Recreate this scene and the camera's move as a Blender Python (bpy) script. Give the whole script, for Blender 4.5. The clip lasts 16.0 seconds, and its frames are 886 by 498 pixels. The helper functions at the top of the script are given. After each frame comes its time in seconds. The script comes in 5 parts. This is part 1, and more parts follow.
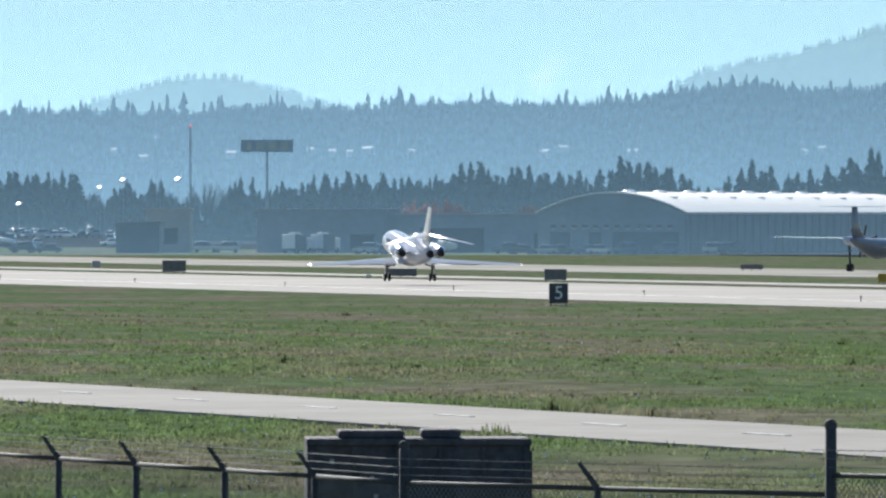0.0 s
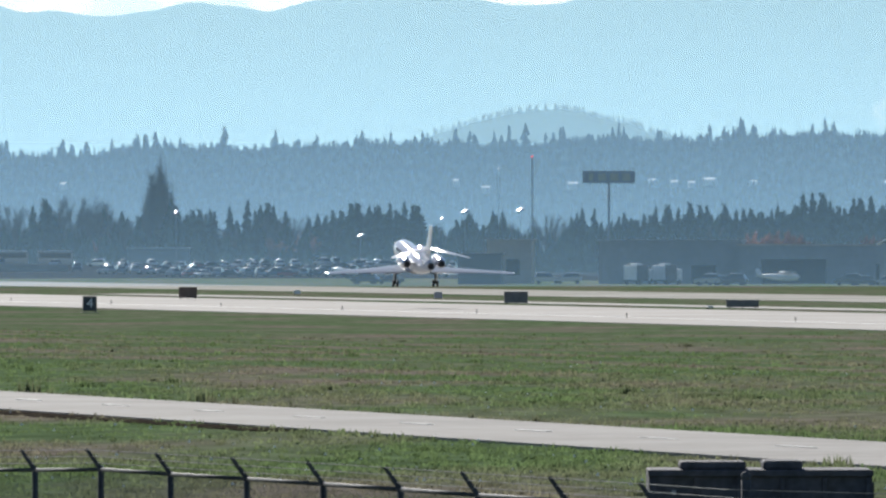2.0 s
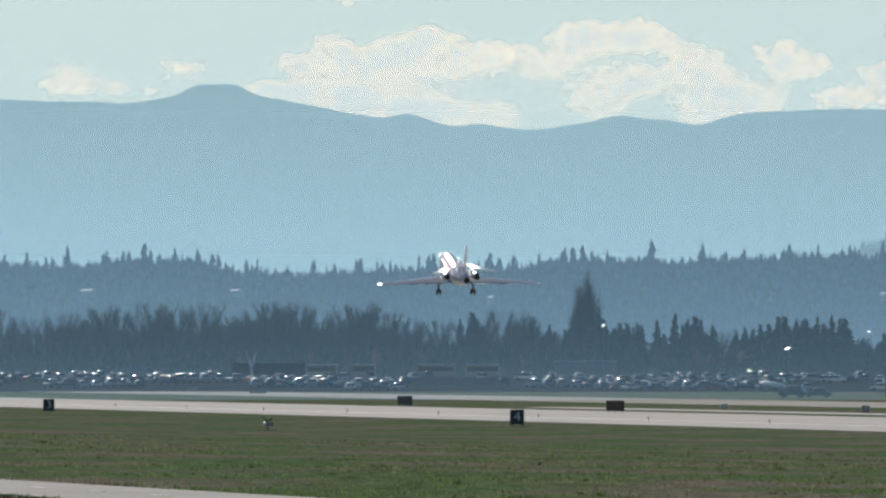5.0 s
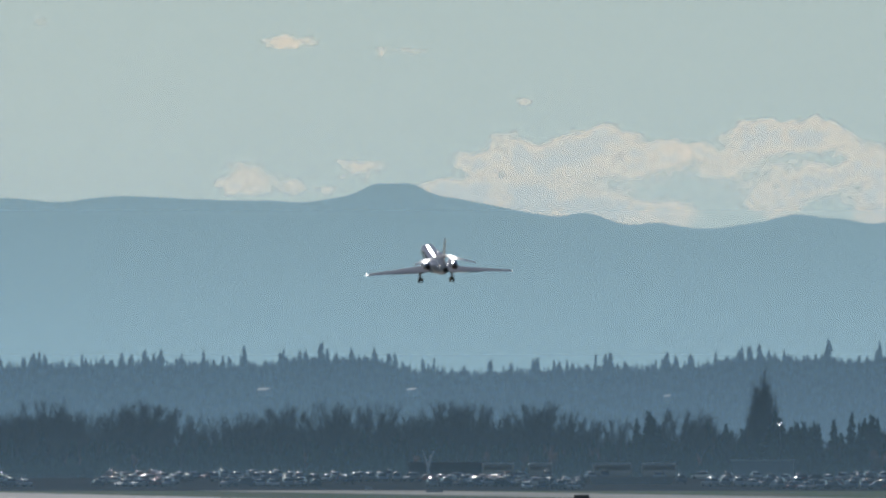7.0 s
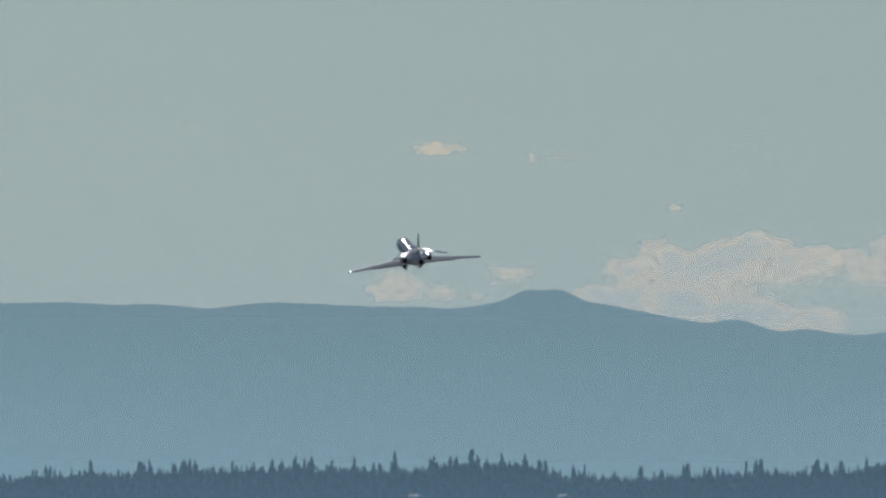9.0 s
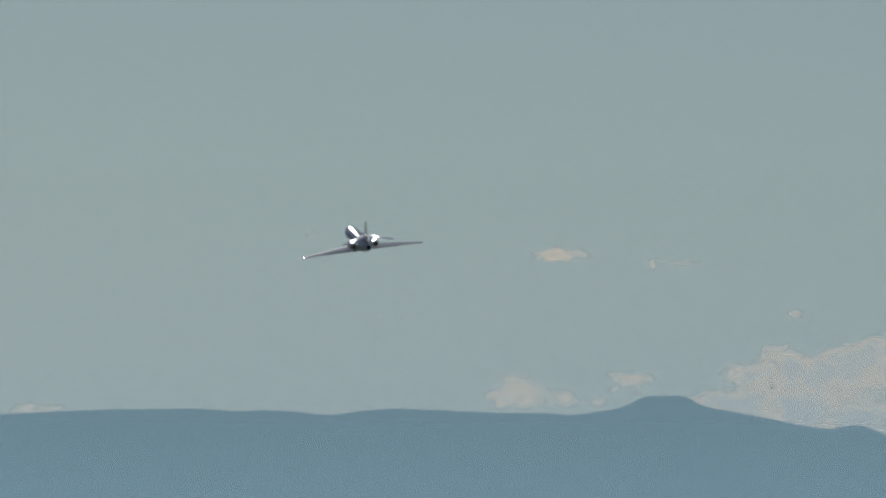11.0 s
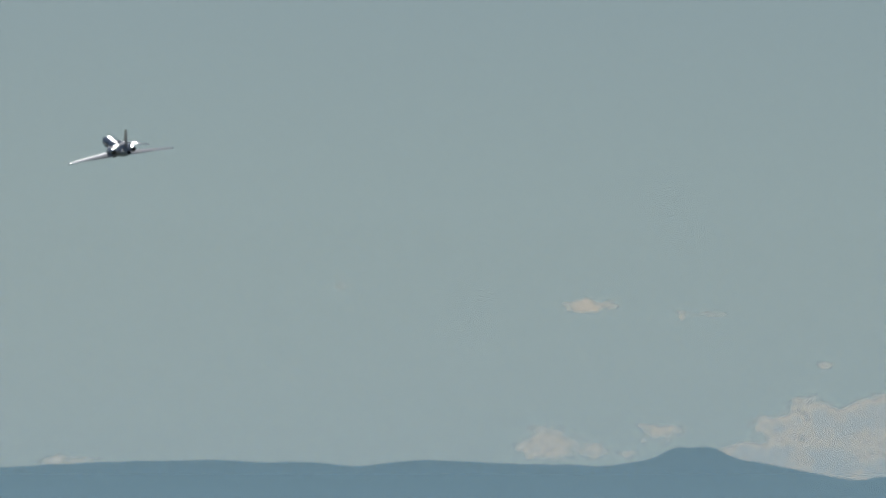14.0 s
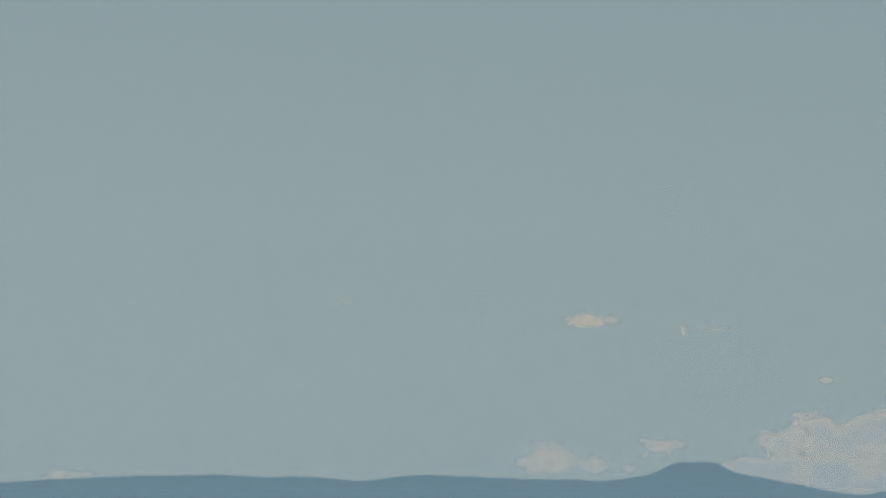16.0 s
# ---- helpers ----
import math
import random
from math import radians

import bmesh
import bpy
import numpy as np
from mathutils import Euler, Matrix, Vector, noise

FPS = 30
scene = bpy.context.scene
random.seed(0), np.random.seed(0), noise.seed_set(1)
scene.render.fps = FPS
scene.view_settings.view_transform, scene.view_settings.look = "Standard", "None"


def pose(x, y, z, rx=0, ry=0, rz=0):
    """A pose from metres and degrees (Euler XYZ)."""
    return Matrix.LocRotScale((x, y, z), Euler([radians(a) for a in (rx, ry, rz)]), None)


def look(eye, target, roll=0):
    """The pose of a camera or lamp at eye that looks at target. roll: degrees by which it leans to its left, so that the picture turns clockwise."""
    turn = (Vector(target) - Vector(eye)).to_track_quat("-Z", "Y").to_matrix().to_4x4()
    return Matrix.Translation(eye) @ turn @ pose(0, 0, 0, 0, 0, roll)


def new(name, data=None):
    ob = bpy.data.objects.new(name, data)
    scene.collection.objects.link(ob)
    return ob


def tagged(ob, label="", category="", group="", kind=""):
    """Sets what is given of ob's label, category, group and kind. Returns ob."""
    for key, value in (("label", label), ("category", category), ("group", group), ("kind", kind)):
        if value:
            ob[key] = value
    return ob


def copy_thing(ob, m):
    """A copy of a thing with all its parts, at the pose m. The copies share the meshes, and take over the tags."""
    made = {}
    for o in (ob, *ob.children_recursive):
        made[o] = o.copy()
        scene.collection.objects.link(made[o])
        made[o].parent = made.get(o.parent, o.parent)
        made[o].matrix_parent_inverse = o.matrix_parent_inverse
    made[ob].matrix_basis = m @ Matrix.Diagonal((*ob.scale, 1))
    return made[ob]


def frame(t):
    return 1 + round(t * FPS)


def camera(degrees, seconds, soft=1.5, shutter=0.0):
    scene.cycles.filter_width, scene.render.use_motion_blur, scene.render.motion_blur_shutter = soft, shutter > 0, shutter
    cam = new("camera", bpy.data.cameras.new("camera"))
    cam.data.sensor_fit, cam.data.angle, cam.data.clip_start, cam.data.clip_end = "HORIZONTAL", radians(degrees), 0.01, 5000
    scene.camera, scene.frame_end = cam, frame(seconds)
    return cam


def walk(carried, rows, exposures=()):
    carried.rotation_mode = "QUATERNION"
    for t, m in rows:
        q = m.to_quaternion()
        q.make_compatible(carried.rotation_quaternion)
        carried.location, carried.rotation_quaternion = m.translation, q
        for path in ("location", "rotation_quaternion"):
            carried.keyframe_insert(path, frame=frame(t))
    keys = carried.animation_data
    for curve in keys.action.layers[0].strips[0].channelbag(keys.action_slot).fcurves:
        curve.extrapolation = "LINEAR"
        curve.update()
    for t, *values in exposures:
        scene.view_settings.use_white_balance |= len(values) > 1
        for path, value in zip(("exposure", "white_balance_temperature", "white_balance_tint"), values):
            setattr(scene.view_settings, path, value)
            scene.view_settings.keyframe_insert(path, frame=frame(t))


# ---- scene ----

# ---- camera: a fixed stand 6 m up, panning left and tilting up with a long lens ----
EYE = (0.0, 0.0, 6.14)
cam = camera(4.177, 16.0, soft=2.4)
PAN = [  # seconds, degrees to the left, degrees up
    (0.0, 0.0, -0.160), (0.5, 0.387, -0.136), (1.0, 0.784, -0.111), (1.5, 1.196, -0.074), (2.0, 1.612, -0.013),
    (2.5, 2.008, 0.052), (3.0, 2.395, 0.130), (3.5, 2.743, 0.203), (4.0, 3.071, 0.306), (4.5, 3.363, 0.416),
    (5.0, 3.627, 0.522), (5.2, 3.726, 0.565), (7.3, 4.568, 1.058), (7.5, 4.640, 1.103), (8.0, 4.824, 1.221),
    (8.5, 4.996, 1.356), (9.0, 5.170, 1.490), (9.5, 5.338, 1.642), (10.0, 5.493, 1.778), (10.2, 5.554, 1.828),
    (12.3, 5.858, 2.143), (12.5, 5.860, 2.156), (13.0, 5.868, 2.172), (13.5, 5.871, 2.189), (14.0, 5.879, 2.233),
    (14.5, 5.890, 2.276), (15.0, 5.891, 2.300), (15.5, 5.890, 2.304), (16.0, 5.885, 2.303)]
walk(cam, [(t, pose(*EYE, 90 + up, 0, left)) for t, left, up in PAN],
     exposures=[(0.0, 0.78, 6230, 10), (2.5, 0.49, 6350, 11), (5.0, -0.03, 6420, 11), (7.5, -0.6, 6320, 12), (9.0, -0.85, 6230, 12),
                (10.0, -0.97, 6210, 12), (12.5, -1.06, 6060, 11), (16.0, -1.08, 6060, 11)])

# ---- light: clear hazy afternoon, the sun high ahead and to the left ----
SUN_AZ, SUN_EL = -14.0, 26.0
world = bpy.data.worlds.new("sky")
scene.world = world
world.use_nodes = True
wn = world.node_tree
sky = wn.nodes.new("ShaderNodeTexSky")
sky.sky_type, sky.sun_disc = "NISHITA", False
sky.sun_elevation, sky.sun_rotation = radians(SUN_EL), radians(SUN_AZ)
sky.air_density, sky.dust_density, sky.ozone_density = 1.0, 0.17, 4.0
wn.links.new(sky.outputs["Color"], wn.nodes["Background"].inputs["Color"])
wn.nodes["Background"].inputs["Strength"].default_value = 0.060
sun = new("sun", bpy.data.lights.new("sun", "SUN"))
sun.data.energy, sun.data.angle, sun.data.color = 4.6, radians(0.53), (1.0, 0.95, 0.87)
sun_from = Vector((math.sin(radians(SUN_AZ)) * math.cos(radians(SUN_EL)), math.cos(radians(SUN_AZ)) * math.cos(radians(SUN_EL)),
                   math.sin(radians(SUN_EL))))
sun.matrix_world = look(sun_from * 300, (0, 0, 0))

# ---- materials ----
def material(name, colour, rough=0.8, metal=0.0, spread=0.15, scale=1.0, second=None, bump=0.0, by_object=0.0, by_island=0.0,
             fine=0.1, stretch=(1, 1, 1), glow=0.0, spec=0.5, leafy=0.0, edge=(0.35, 0.65)):
    """Painted or natural surface: two scales of noise in colour and relief; second is the colour of its stains."""
    m = bpy.data.materials.new(name)
    m.use_nodes = True
    t = m.node_tree
    b = t.nodes["Principled BSDF"]
    b.inputs["Roughness"].default_value, b.inputs["Metallic"].default_value = rough, metal
    b.inputs["Specular IOR Level"].default_value = spec
    co = t.nodes.new("ShaderNodeTexCoord")
    mp = t.nodes.new("ShaderNodeMapping")
    mp.inputs["Scale"].default_value = stretch
    t.links.new(co.outputs["Object"], mp.inputs["Vector"])
    big, small = t.nodes.new("ShaderNodeTexNoise"), t.nodes.new("ShaderNodeTexNoise")
    for n, s, d in ((big, scale, 4), (small, scale * 9, 5)):
        n.inputs["Scale"].default_value, n.inputs["Detail"].default_value = s, d
        t.links.new(mp.outputs[0], n.inputs["Vector"])
    mix = t.nodes.new("ShaderNodeMix")
    mix.data_type = "RGBA"
    dark = second or tuple(c * (1 - spread) for c in colour)
    mix.inputs["A"].default_value, mix.inputs["B"].default_value = (*colour, 1), (*dark, 1)
    ramp = t.nodes.new("ShaderNodeMapRange")
    ramp.inputs["From Min"].default_value, ramp.inputs["From Max"].default_value = edge
    t.links.new(big.outputs["Fac"], ramp.inputs["Value"])
    t.links.new(ramp.outputs[0], mix.inputs["Factor"])
    hsv = t.nodes.new("ShaderNodeHueSaturation")
    t.links.new(mix.outputs["Result"], hsv.inputs["Color"])
    val = t.nodes.new("ShaderNodeMapRange")
    val.inputs["To Min"].default_value, val.inputs["To Max"].default_value = 1 - 2 * fine, 1 + 2 * fine
    val.inputs["From Min"].default_value, val.inputs["From Max"].default_value = 0.2, 0.8
    t.links.new(small.outputs["Fac"], val.inputs["Value"])
    last = val.outputs[0]
    for amount, node, out in ((by_object, "ShaderNodeObjectInfo", "Random"), (by_island, "ShaderNodeNewGeometry", "Random Per Island")):
        if amount:
            src, r, mul = t.nodes.new(node), t.nodes.new("ShaderNodeMapRange"), t.nodes.new("ShaderNodeMath")
            mul.operation = "MULTIPLY"
            r.inputs["To Min"].default_value, r.inputs["To Max"].default_value = 1 - amount, 1 + amount
            t.links.new(src.outputs[out], r.inputs["Value"])
            t.links.new(last, mul.inputs[0]), t.links.new(r.outputs[0], mul.inputs[1])
            last = mul.outputs[0]
    t.links.new(last, hsv.inputs["Value"])
    t.links.new(hsv.outputs["Color"], b.inputs["Base Color"])
    if bump:
        bp = t.nodes.new("ShaderNodeBump")
        bp.inputs["Strength"].default_value, bp.inputs["Distance"].default_value = bump, 0.05
        t.links.new(small.outputs["Fac"], bp.inputs["Height"]), t.links.new(bp.outputs[0], b.inputs["Normal"])
    if glow:
        b.inputs["Emission Color"].default_value, b.inputs["Emission Strength"].default_value = (*colour, 1), glow
    if leafy:
        leaf, both = t.nodes.new("ShaderNodeBsdfTranslucent"), t.nodes.new("ShaderNodeMixShader")
        both.inputs[0].default_value = leafy
        t.links.new(hsv.outputs["Color"], leaf.inputs["Color"])
        t.links.new(b.outputs[0], both.inputs[1]), t.links.new(leaf.outputs[0], both.inputs[2])
        t.links.new(both.outputs[0], t.nodes["Material Output"].inputs["Surface"])
    return m


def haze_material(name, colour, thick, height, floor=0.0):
    """Tinted sheet standing in for sunlit haze: scatters part of the light that passes, thinner with height above the
    ground.
    """
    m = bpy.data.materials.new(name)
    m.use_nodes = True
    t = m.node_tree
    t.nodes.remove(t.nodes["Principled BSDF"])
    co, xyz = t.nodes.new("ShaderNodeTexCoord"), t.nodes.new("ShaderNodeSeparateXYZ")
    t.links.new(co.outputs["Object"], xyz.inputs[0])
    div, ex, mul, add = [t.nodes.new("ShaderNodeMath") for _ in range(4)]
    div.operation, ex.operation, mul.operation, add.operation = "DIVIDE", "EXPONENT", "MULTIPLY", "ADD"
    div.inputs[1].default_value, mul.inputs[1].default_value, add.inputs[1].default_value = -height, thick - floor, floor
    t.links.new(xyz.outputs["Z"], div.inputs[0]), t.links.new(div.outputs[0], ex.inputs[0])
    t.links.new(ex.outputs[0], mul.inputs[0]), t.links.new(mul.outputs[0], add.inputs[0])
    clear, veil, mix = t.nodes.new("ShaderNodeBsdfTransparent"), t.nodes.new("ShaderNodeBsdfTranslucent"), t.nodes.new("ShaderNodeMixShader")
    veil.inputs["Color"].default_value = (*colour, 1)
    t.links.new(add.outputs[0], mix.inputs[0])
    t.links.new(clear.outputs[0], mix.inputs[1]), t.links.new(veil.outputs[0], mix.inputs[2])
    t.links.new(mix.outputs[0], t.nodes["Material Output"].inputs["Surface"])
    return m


GRASS = material("grass", (0.096, 0.138, 0.068), 0.95, scale=0.085, second=(0.172, 0.150, 0.120), fine=0.25, bump=0.5, spec=0.0, stretch=(1, 0.35, 1), edge=(0.43, 0.66))
BLADES = material("blades", (0.108, 0.156, 0.064), 0.9, scale=0.085, second=(0.168, 0.153, 0.108), fine=0.2, by_island=0.22, spec=0.0, leafy=0.6, stretch=(1, 0.35, 1), edge=(0.43, 0.66))
# duller than the runway, with grey-green patches
TAXI = material("dull_concrete", (0.33, 0.315, 0.275), 0.9, scale=0.03, second=(0.20, 0.205, 0.155), fine=0.1, spec=0.03, edge=(0.45, 0.7))
CONCRETE = material("concrete", (0.40, 0.375, 0.335), 0.85, scale=0.04, spread=0.18, fine=0.06, spec=0.05)
ASPHALT = material("asphalt", (0.30, 0.283, 0.255), 0.85, scale=0.12, spread=0.2, fine=0.08, spec=0.05)
LINE = material("line_paint", (0.72, 0.70, 0.66), 0.7, scale=2.0, spread=0.3)
APRON = material("apron", (0.045, 0.046, 0.048), 0.95, scale=0.03, spread=0.3, spec=0.0)
STEEL = material("galvanised_steel", (0.078, 0.082, 0.088), 0.75, 0.0, scale=4.0, spread=0.3, spec=0.08)
# lighter than the other steel: haze before the mast is put into the colour
HAZEDSTEEL = material("hazed_steel", (0.22, 0.23, 0.24), 0.7, scale=2.0, spread=0.2)
MESHWIRE = material("fence_wire", (0.19, 0.195, 0.19), 0.8, 0.0, scale=3.0, spread=0.3, spec=0.15)
VERGESHADE = material("verge_shade", (0.050, 0.042, 0.032), 0.95, scale=0.8, spread=0.4, fine=0.2, spec=0.0)
FLAP = material("flap_paint", (0.30, 0.31, 0.33), 0.6, scale=1.0, spread=0.1, spec=0.05)
BIN = material("dark_bin_paint", (0.060, 0.064, 0.080), 0.85, scale=0.9, second=(0.095, 0.088, 0.092), fine=0.2, bump=0.3, spec=0.15)
SIGNBLACK = material("sign_black", (0.075, 0.082, 0.092), 0.7, scale=1.0, spread=0.3)
SIGNWHITE = material("sign_white", (0.8, 0.8, 0.78), 0.5, scale=2.0)
WINGS = material("wing_grey", (0.40, 0.43, 0.47), 0.20, scale=0.6, spread=0.08, fine=0.03, spec=0.04)
WHITE = material("aircraft_white", (0.65, 0.67, 0.71), 0.09, scale=0.6, spread=0.06, fine=0.02, spec=0.22)
# lighter copy of the aircraft white, the tailplane's sun shine put into the colour
TAILSHINE = material("tail_shine_white", (0.78, 0.79, 0.80), 0.36, scale=0.6, spread=0.06, fine=0.02, spec=0.6)
GREY = material("aircraft_grey", (0.33, 0.34, 0.36), 0.35, scale=0.8, spread=0.1, fine=0.03)
NAVY = material("airliner_blue_grey", (0.19, 0.21, 0.24), 0.3, scale=0.8, spread=0.15, fine=0.03, spec=0.3)
METAL = material("bare_metal", (0.62, 0.62, 0.64), 0.25, 1.0, scale=2.0, spread=0.1, fine=0.03)
DARK = material("dark_nozzle", (0.03, 0.03, 0.032), 0.5, scale=3.0, spread=0.3)
RUBBER = material("rubber", (0.02, 0.02, 0.021), 0.8, scale=4.0, spread=0.3)
GLASS = material("dark_glass", (0.02, 0.025, 0.03), 0.08, scale=1.0)
# glows in place of the sun's glint on the wing tip
TIPGLINT = material("wing_tip_glint", (1.0, 0.97, 0.92), 0.4, glow=1.8)
NEEDLES = material("needles", (0.030, 0.045, 0.022), 0.9, scale=0.2, spread=0.35, fine=0.3, by_object=0.4, by_island=0.4, spec=0.0)
TWIGS = material("twigs", (0.125, 0.085, 0.066), 0.9, scale=0.2, spread=0.3, by_object=0.25, spec=0.0)
BUDS = material("red_buds", (0.24, 0.125, 0.095), 0.9, scale=0.2, spread=0.3, by_object=0.25, spec=0.0, leafy=0.5)
BARK = material("bark", (0.07, 0.055, 0.042), 0.95, scale=1.5, spread=0.3)
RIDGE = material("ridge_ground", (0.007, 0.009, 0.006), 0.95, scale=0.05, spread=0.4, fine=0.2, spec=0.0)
WOODS = material("far_woods", (0.046, 0.058, 0.034), 0.95, scale=0.012, second=(0.050, 0.040, 0.036), fine=0.3, by_island=0.5, spec=0.0)
FOOTHILL = material("foothill_forest", (0.040, 0.055, 0.038), 0.95, scale=0.01, spread=0.3, fine=0.2, spec=0.0)
RANGE = material("mountain_forest", (0.050, 0.062, 0.058), 0.95, scale=0.006, spread=0.35, fine=0.15, spec=0.0)
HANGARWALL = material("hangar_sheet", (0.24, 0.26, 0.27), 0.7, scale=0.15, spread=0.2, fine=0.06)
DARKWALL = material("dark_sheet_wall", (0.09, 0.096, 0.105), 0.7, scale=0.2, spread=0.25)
PALEROOF = material("white_roof", (0.86, 0.86, 0.84), 0.38, scale=0.1, spread=0.08, fine=0.03)
TANWALL = material("tan_wall", (0.34, 0.31, 0.27), 0.8, scale=0.2, spread=0.15)
SHADOWBAY = material("bay_shade", (0.02, 0.02, 0.022), 0.9, scale=0.3, spread=0.3)
# board and bar colours paled to take in the haze
BOARD = material("billboard_face", (0.13, 0.15, 0.16), 0.6, scale=0.3, spread=0.2)
GOLD = material("billboard_lettering", (0.27, 0.26, 0.17), 0.6, scale=0.3, spread=0.2)
REDLAMP = material("red_beacon", (1.0, 0.08, 0.05), 0.4, glow=0.8)
CARS = [material("car_paint", c, 0.18, 0.35, scale=1.0, spread=0.08, fine=0.03) for c in
        ((0.72, 0.72, 0.70), (0.30, 0.31, 0.32), (0.05, 0.05, 0.055), (0.04, 0.06, 0.11), (0.20, 0.03, 0.03), (0.52, 0.52, 0.51))]
ROOFMETAL = material("coated_metal_roof", (0.94, 0.88, 0.77), 0.5, 0.0, scale=0.1, spread=0.06, fine=0.03)

# ---- helpers for building ----
HEADING = radians(13.5)  # the runway runs this far to the left of straight ahead
UX, UY = -math.sin(HEADING), math.cos(HEADING)


def lane(p, s, z=0.0):
    """A place p metres across and s metres along the runway's direction."""
    return Vector((s * UX + p * UY, s * UY - p * UX, z))


def spot(bearing, distance, z=0.0):
    """A place at a bearing in degrees (right of straight ahead) and a distance from the stand."""
    a = radians(bearing)
    return Vector((distance * math.sin(a), distance * math.cos(a), z))


def rise(p):
    """Height of the ground: a low bank near the stand, falling to the level of the runway."""
    k = min(1.0, max(0.0, (p - 75) / 100))
    return 1.54 * (1 - k * k * (3 - 2 * k))


def across(v):
    return v[0] * UY - v[1] * UX


def ground(v):
    return rise(across(v))


def part(name, bm, mat, parent=None, label="", smooth=False, at=None):
    """One mesh object from a bmesh, under a thing or a part."""
    me = bpy.data.meshes.new(name)
    bm.normal_update()
    bm.to_mesh(me)
    bm.free()
    for f in me.polygons:
        f.use_smooth = smooth
    me.materials.append(mat)
    ob = new(name, me)
    if parent:
        ob.parent = parent
    if at is not None:
        ob.matrix_basis = at
    if label:
        tagged(ob, label)
    return ob


def mesh_part(name, verts, faces, mat, parent=None, smooth=False):
    me = bpy.data.meshes.new(name)
    me.from_pydata([tuple(v) for v in verts], [], faces)
    me.update()
    for f in me.polygons:
        f.use_smooth = smooth
    me.materials.append(mat)
    ob = new(name, me)
    if parent:
        ob.parent = parent
    return ob


def box(bm, centre, size, m=Matrix(), bevel=0.0):
    r = bmesh.ops.create_cube(bm, size=1.0, matrix=m @ Matrix.Translation(centre) @ Matrix.Diagonal((*size, 1)))
    if bevel:
        edges = list({e for v in r["verts"] for e in v.link_edges})
        bmesh.ops.bevel(bm, geom=edges, offset=bevel, segments=2, affect="EDGES", profile=0.5)
    return bm


def rod(bm, a, b, r1, r2=None, n=8):
    a, b = Vector(a), Vector(b)
    d = b - a
    m = Matrix.Translation((a + b) / 2) @ d.to_track_quat("Z", "Y").to_matrix().to_4x4()
    bmesh.ops.create_cone(bm, cap_ends=True, segments=n, radius1=r1, radius2=r1 if r2 is None else r2, depth=d.length, matrix=m)
    return bm


def loft(rings, n, closed_ends=True):
    """A bmesh skin over rings of n points each."""
    bm = bmesh.new()
    vs = [[bm.verts.new(p) for p in ring] for ring in rings]
    for a, b in zip(vs, vs[1:]):
        for i in range(n):
            bm.faces.new((a[i], a[(i + 1) % n], b[(i + 1) % n], b[i]))
    if closed_ends:
        bm.faces.new(vs[0][::-1]), bm.faces.new(vs[-1])
    bmesh.ops.recalc_face_normals(bm, faces=bm.faces)
    return bm


def tube(stations, n=20):
    """A body of round sections along y: (y, centre z, half width, half height)."""
    return loft([[(w * math.sin(2 * math.pi * i / n), y, z + h * math.cos(2 * math.pi * i / n)) for i in range(n)]
                 for y, z, w, h in stations], n)


def empty(name, at, label, category, group="", kind=""):
    ob = new(name)
    ob.matrix_basis = at
    return tagged(ob, label, category, group, kind)


# ---- ground, runway, taxiway, road ----
def strip(name, p_near, p_far, s0, s1, lift, mat, label, category, slope=0.0, steps=60):
    """A paved strip along the runway's direction, with real thickness; slope: how far it drifts across per metre along."""
    bm = bmesh.new()
    rows = []
    for i in range(steps + 1):
        s = s0 + (s1 - s0) * i / steps
        d = slope * (s - 310)
        row = []
        for p, dz in ((p_near + d, -0.3), (p_near + d, lift), ((p_near + p_far) / 2 + d, lift + 0.02), (p_far + d, lift), (p_far + d, -0.3)):
            row.append(bm.verts.new(lane(p, s, rise(p) + dz)))
        rows.append(row)
    for a, b in zip(rows, rows[1:]):
        for i in range(4):
            bm.faces.new((a[i], a[i + 1], b[i + 1], b[i]))
    bmesh.ops.recalc_face_normals(bm, faces=bm.faces)
    return tagged(part(name, bm, mat), label, category, kind="structure")


def build_ground():
    ps = [-5000, -800, -200, -50, 0] + list(range(8, 264, 8)) + [300, 340, 400, 500, 700, 1200, 2500, 5200]
    ss = [-5000, -1500, -400, -100] + list(range(0, 1600, 25)) + [1800, 2200, 2600, 3200, 4000, 5200]
    verts = [lane(p, s, rise(p) + (0.05 * noise.noise((p * 0.05, s * 0.05, 0)) if 0 < p < 200 else 0)) for p in ps for s in ss]
    k = len(ss)
    faces = [(i * k + j, i * k + j + 1, (i + 1) * k + j + 1, (i + 1) * k + j) for i in range(len(ps) - 1) for j in range(k - 1)]
    tagged(mesh_part("ground", verts, faces, GRASS, smooth=True), "rough airfield grass, green with dry brown patches", "ground", kind="structure")


build_ground()
strip("runway", 213, 266, 200, 3600, 0.05, CONCRETE, "pale concrete runway with a white edge line", "runway")
strip("shoulder_road", 276, 285, 200, 1530, 0.05, CONCRETE, "narrow pale service strip between runway and taxiway", "road")
strip("taxiway", 318, 360, 100, 4300, 0.05, TAXI, "pale concrete taxiway beyond the runway", "taxiway")
strip("apron", 475, 640, 900, 4400, 0.05, APRON, "dark asphalt apron before the hangars", "apron")
strip("road", 58.6, 67.0, 60, 1100, 0.06, ASPHALT, "grey asphalt perimeter road with dashed centre line", "road", slope=-0.03)
# dark strip: the shadow below the road's edge, painted in with the earth
strip("verge", 57.0, 58.5, 296, 1100, 0.03, VERGESHADE, "dark earth strip with the edge drop's shadow painted in, along the road", "verge", slope=-0.03)


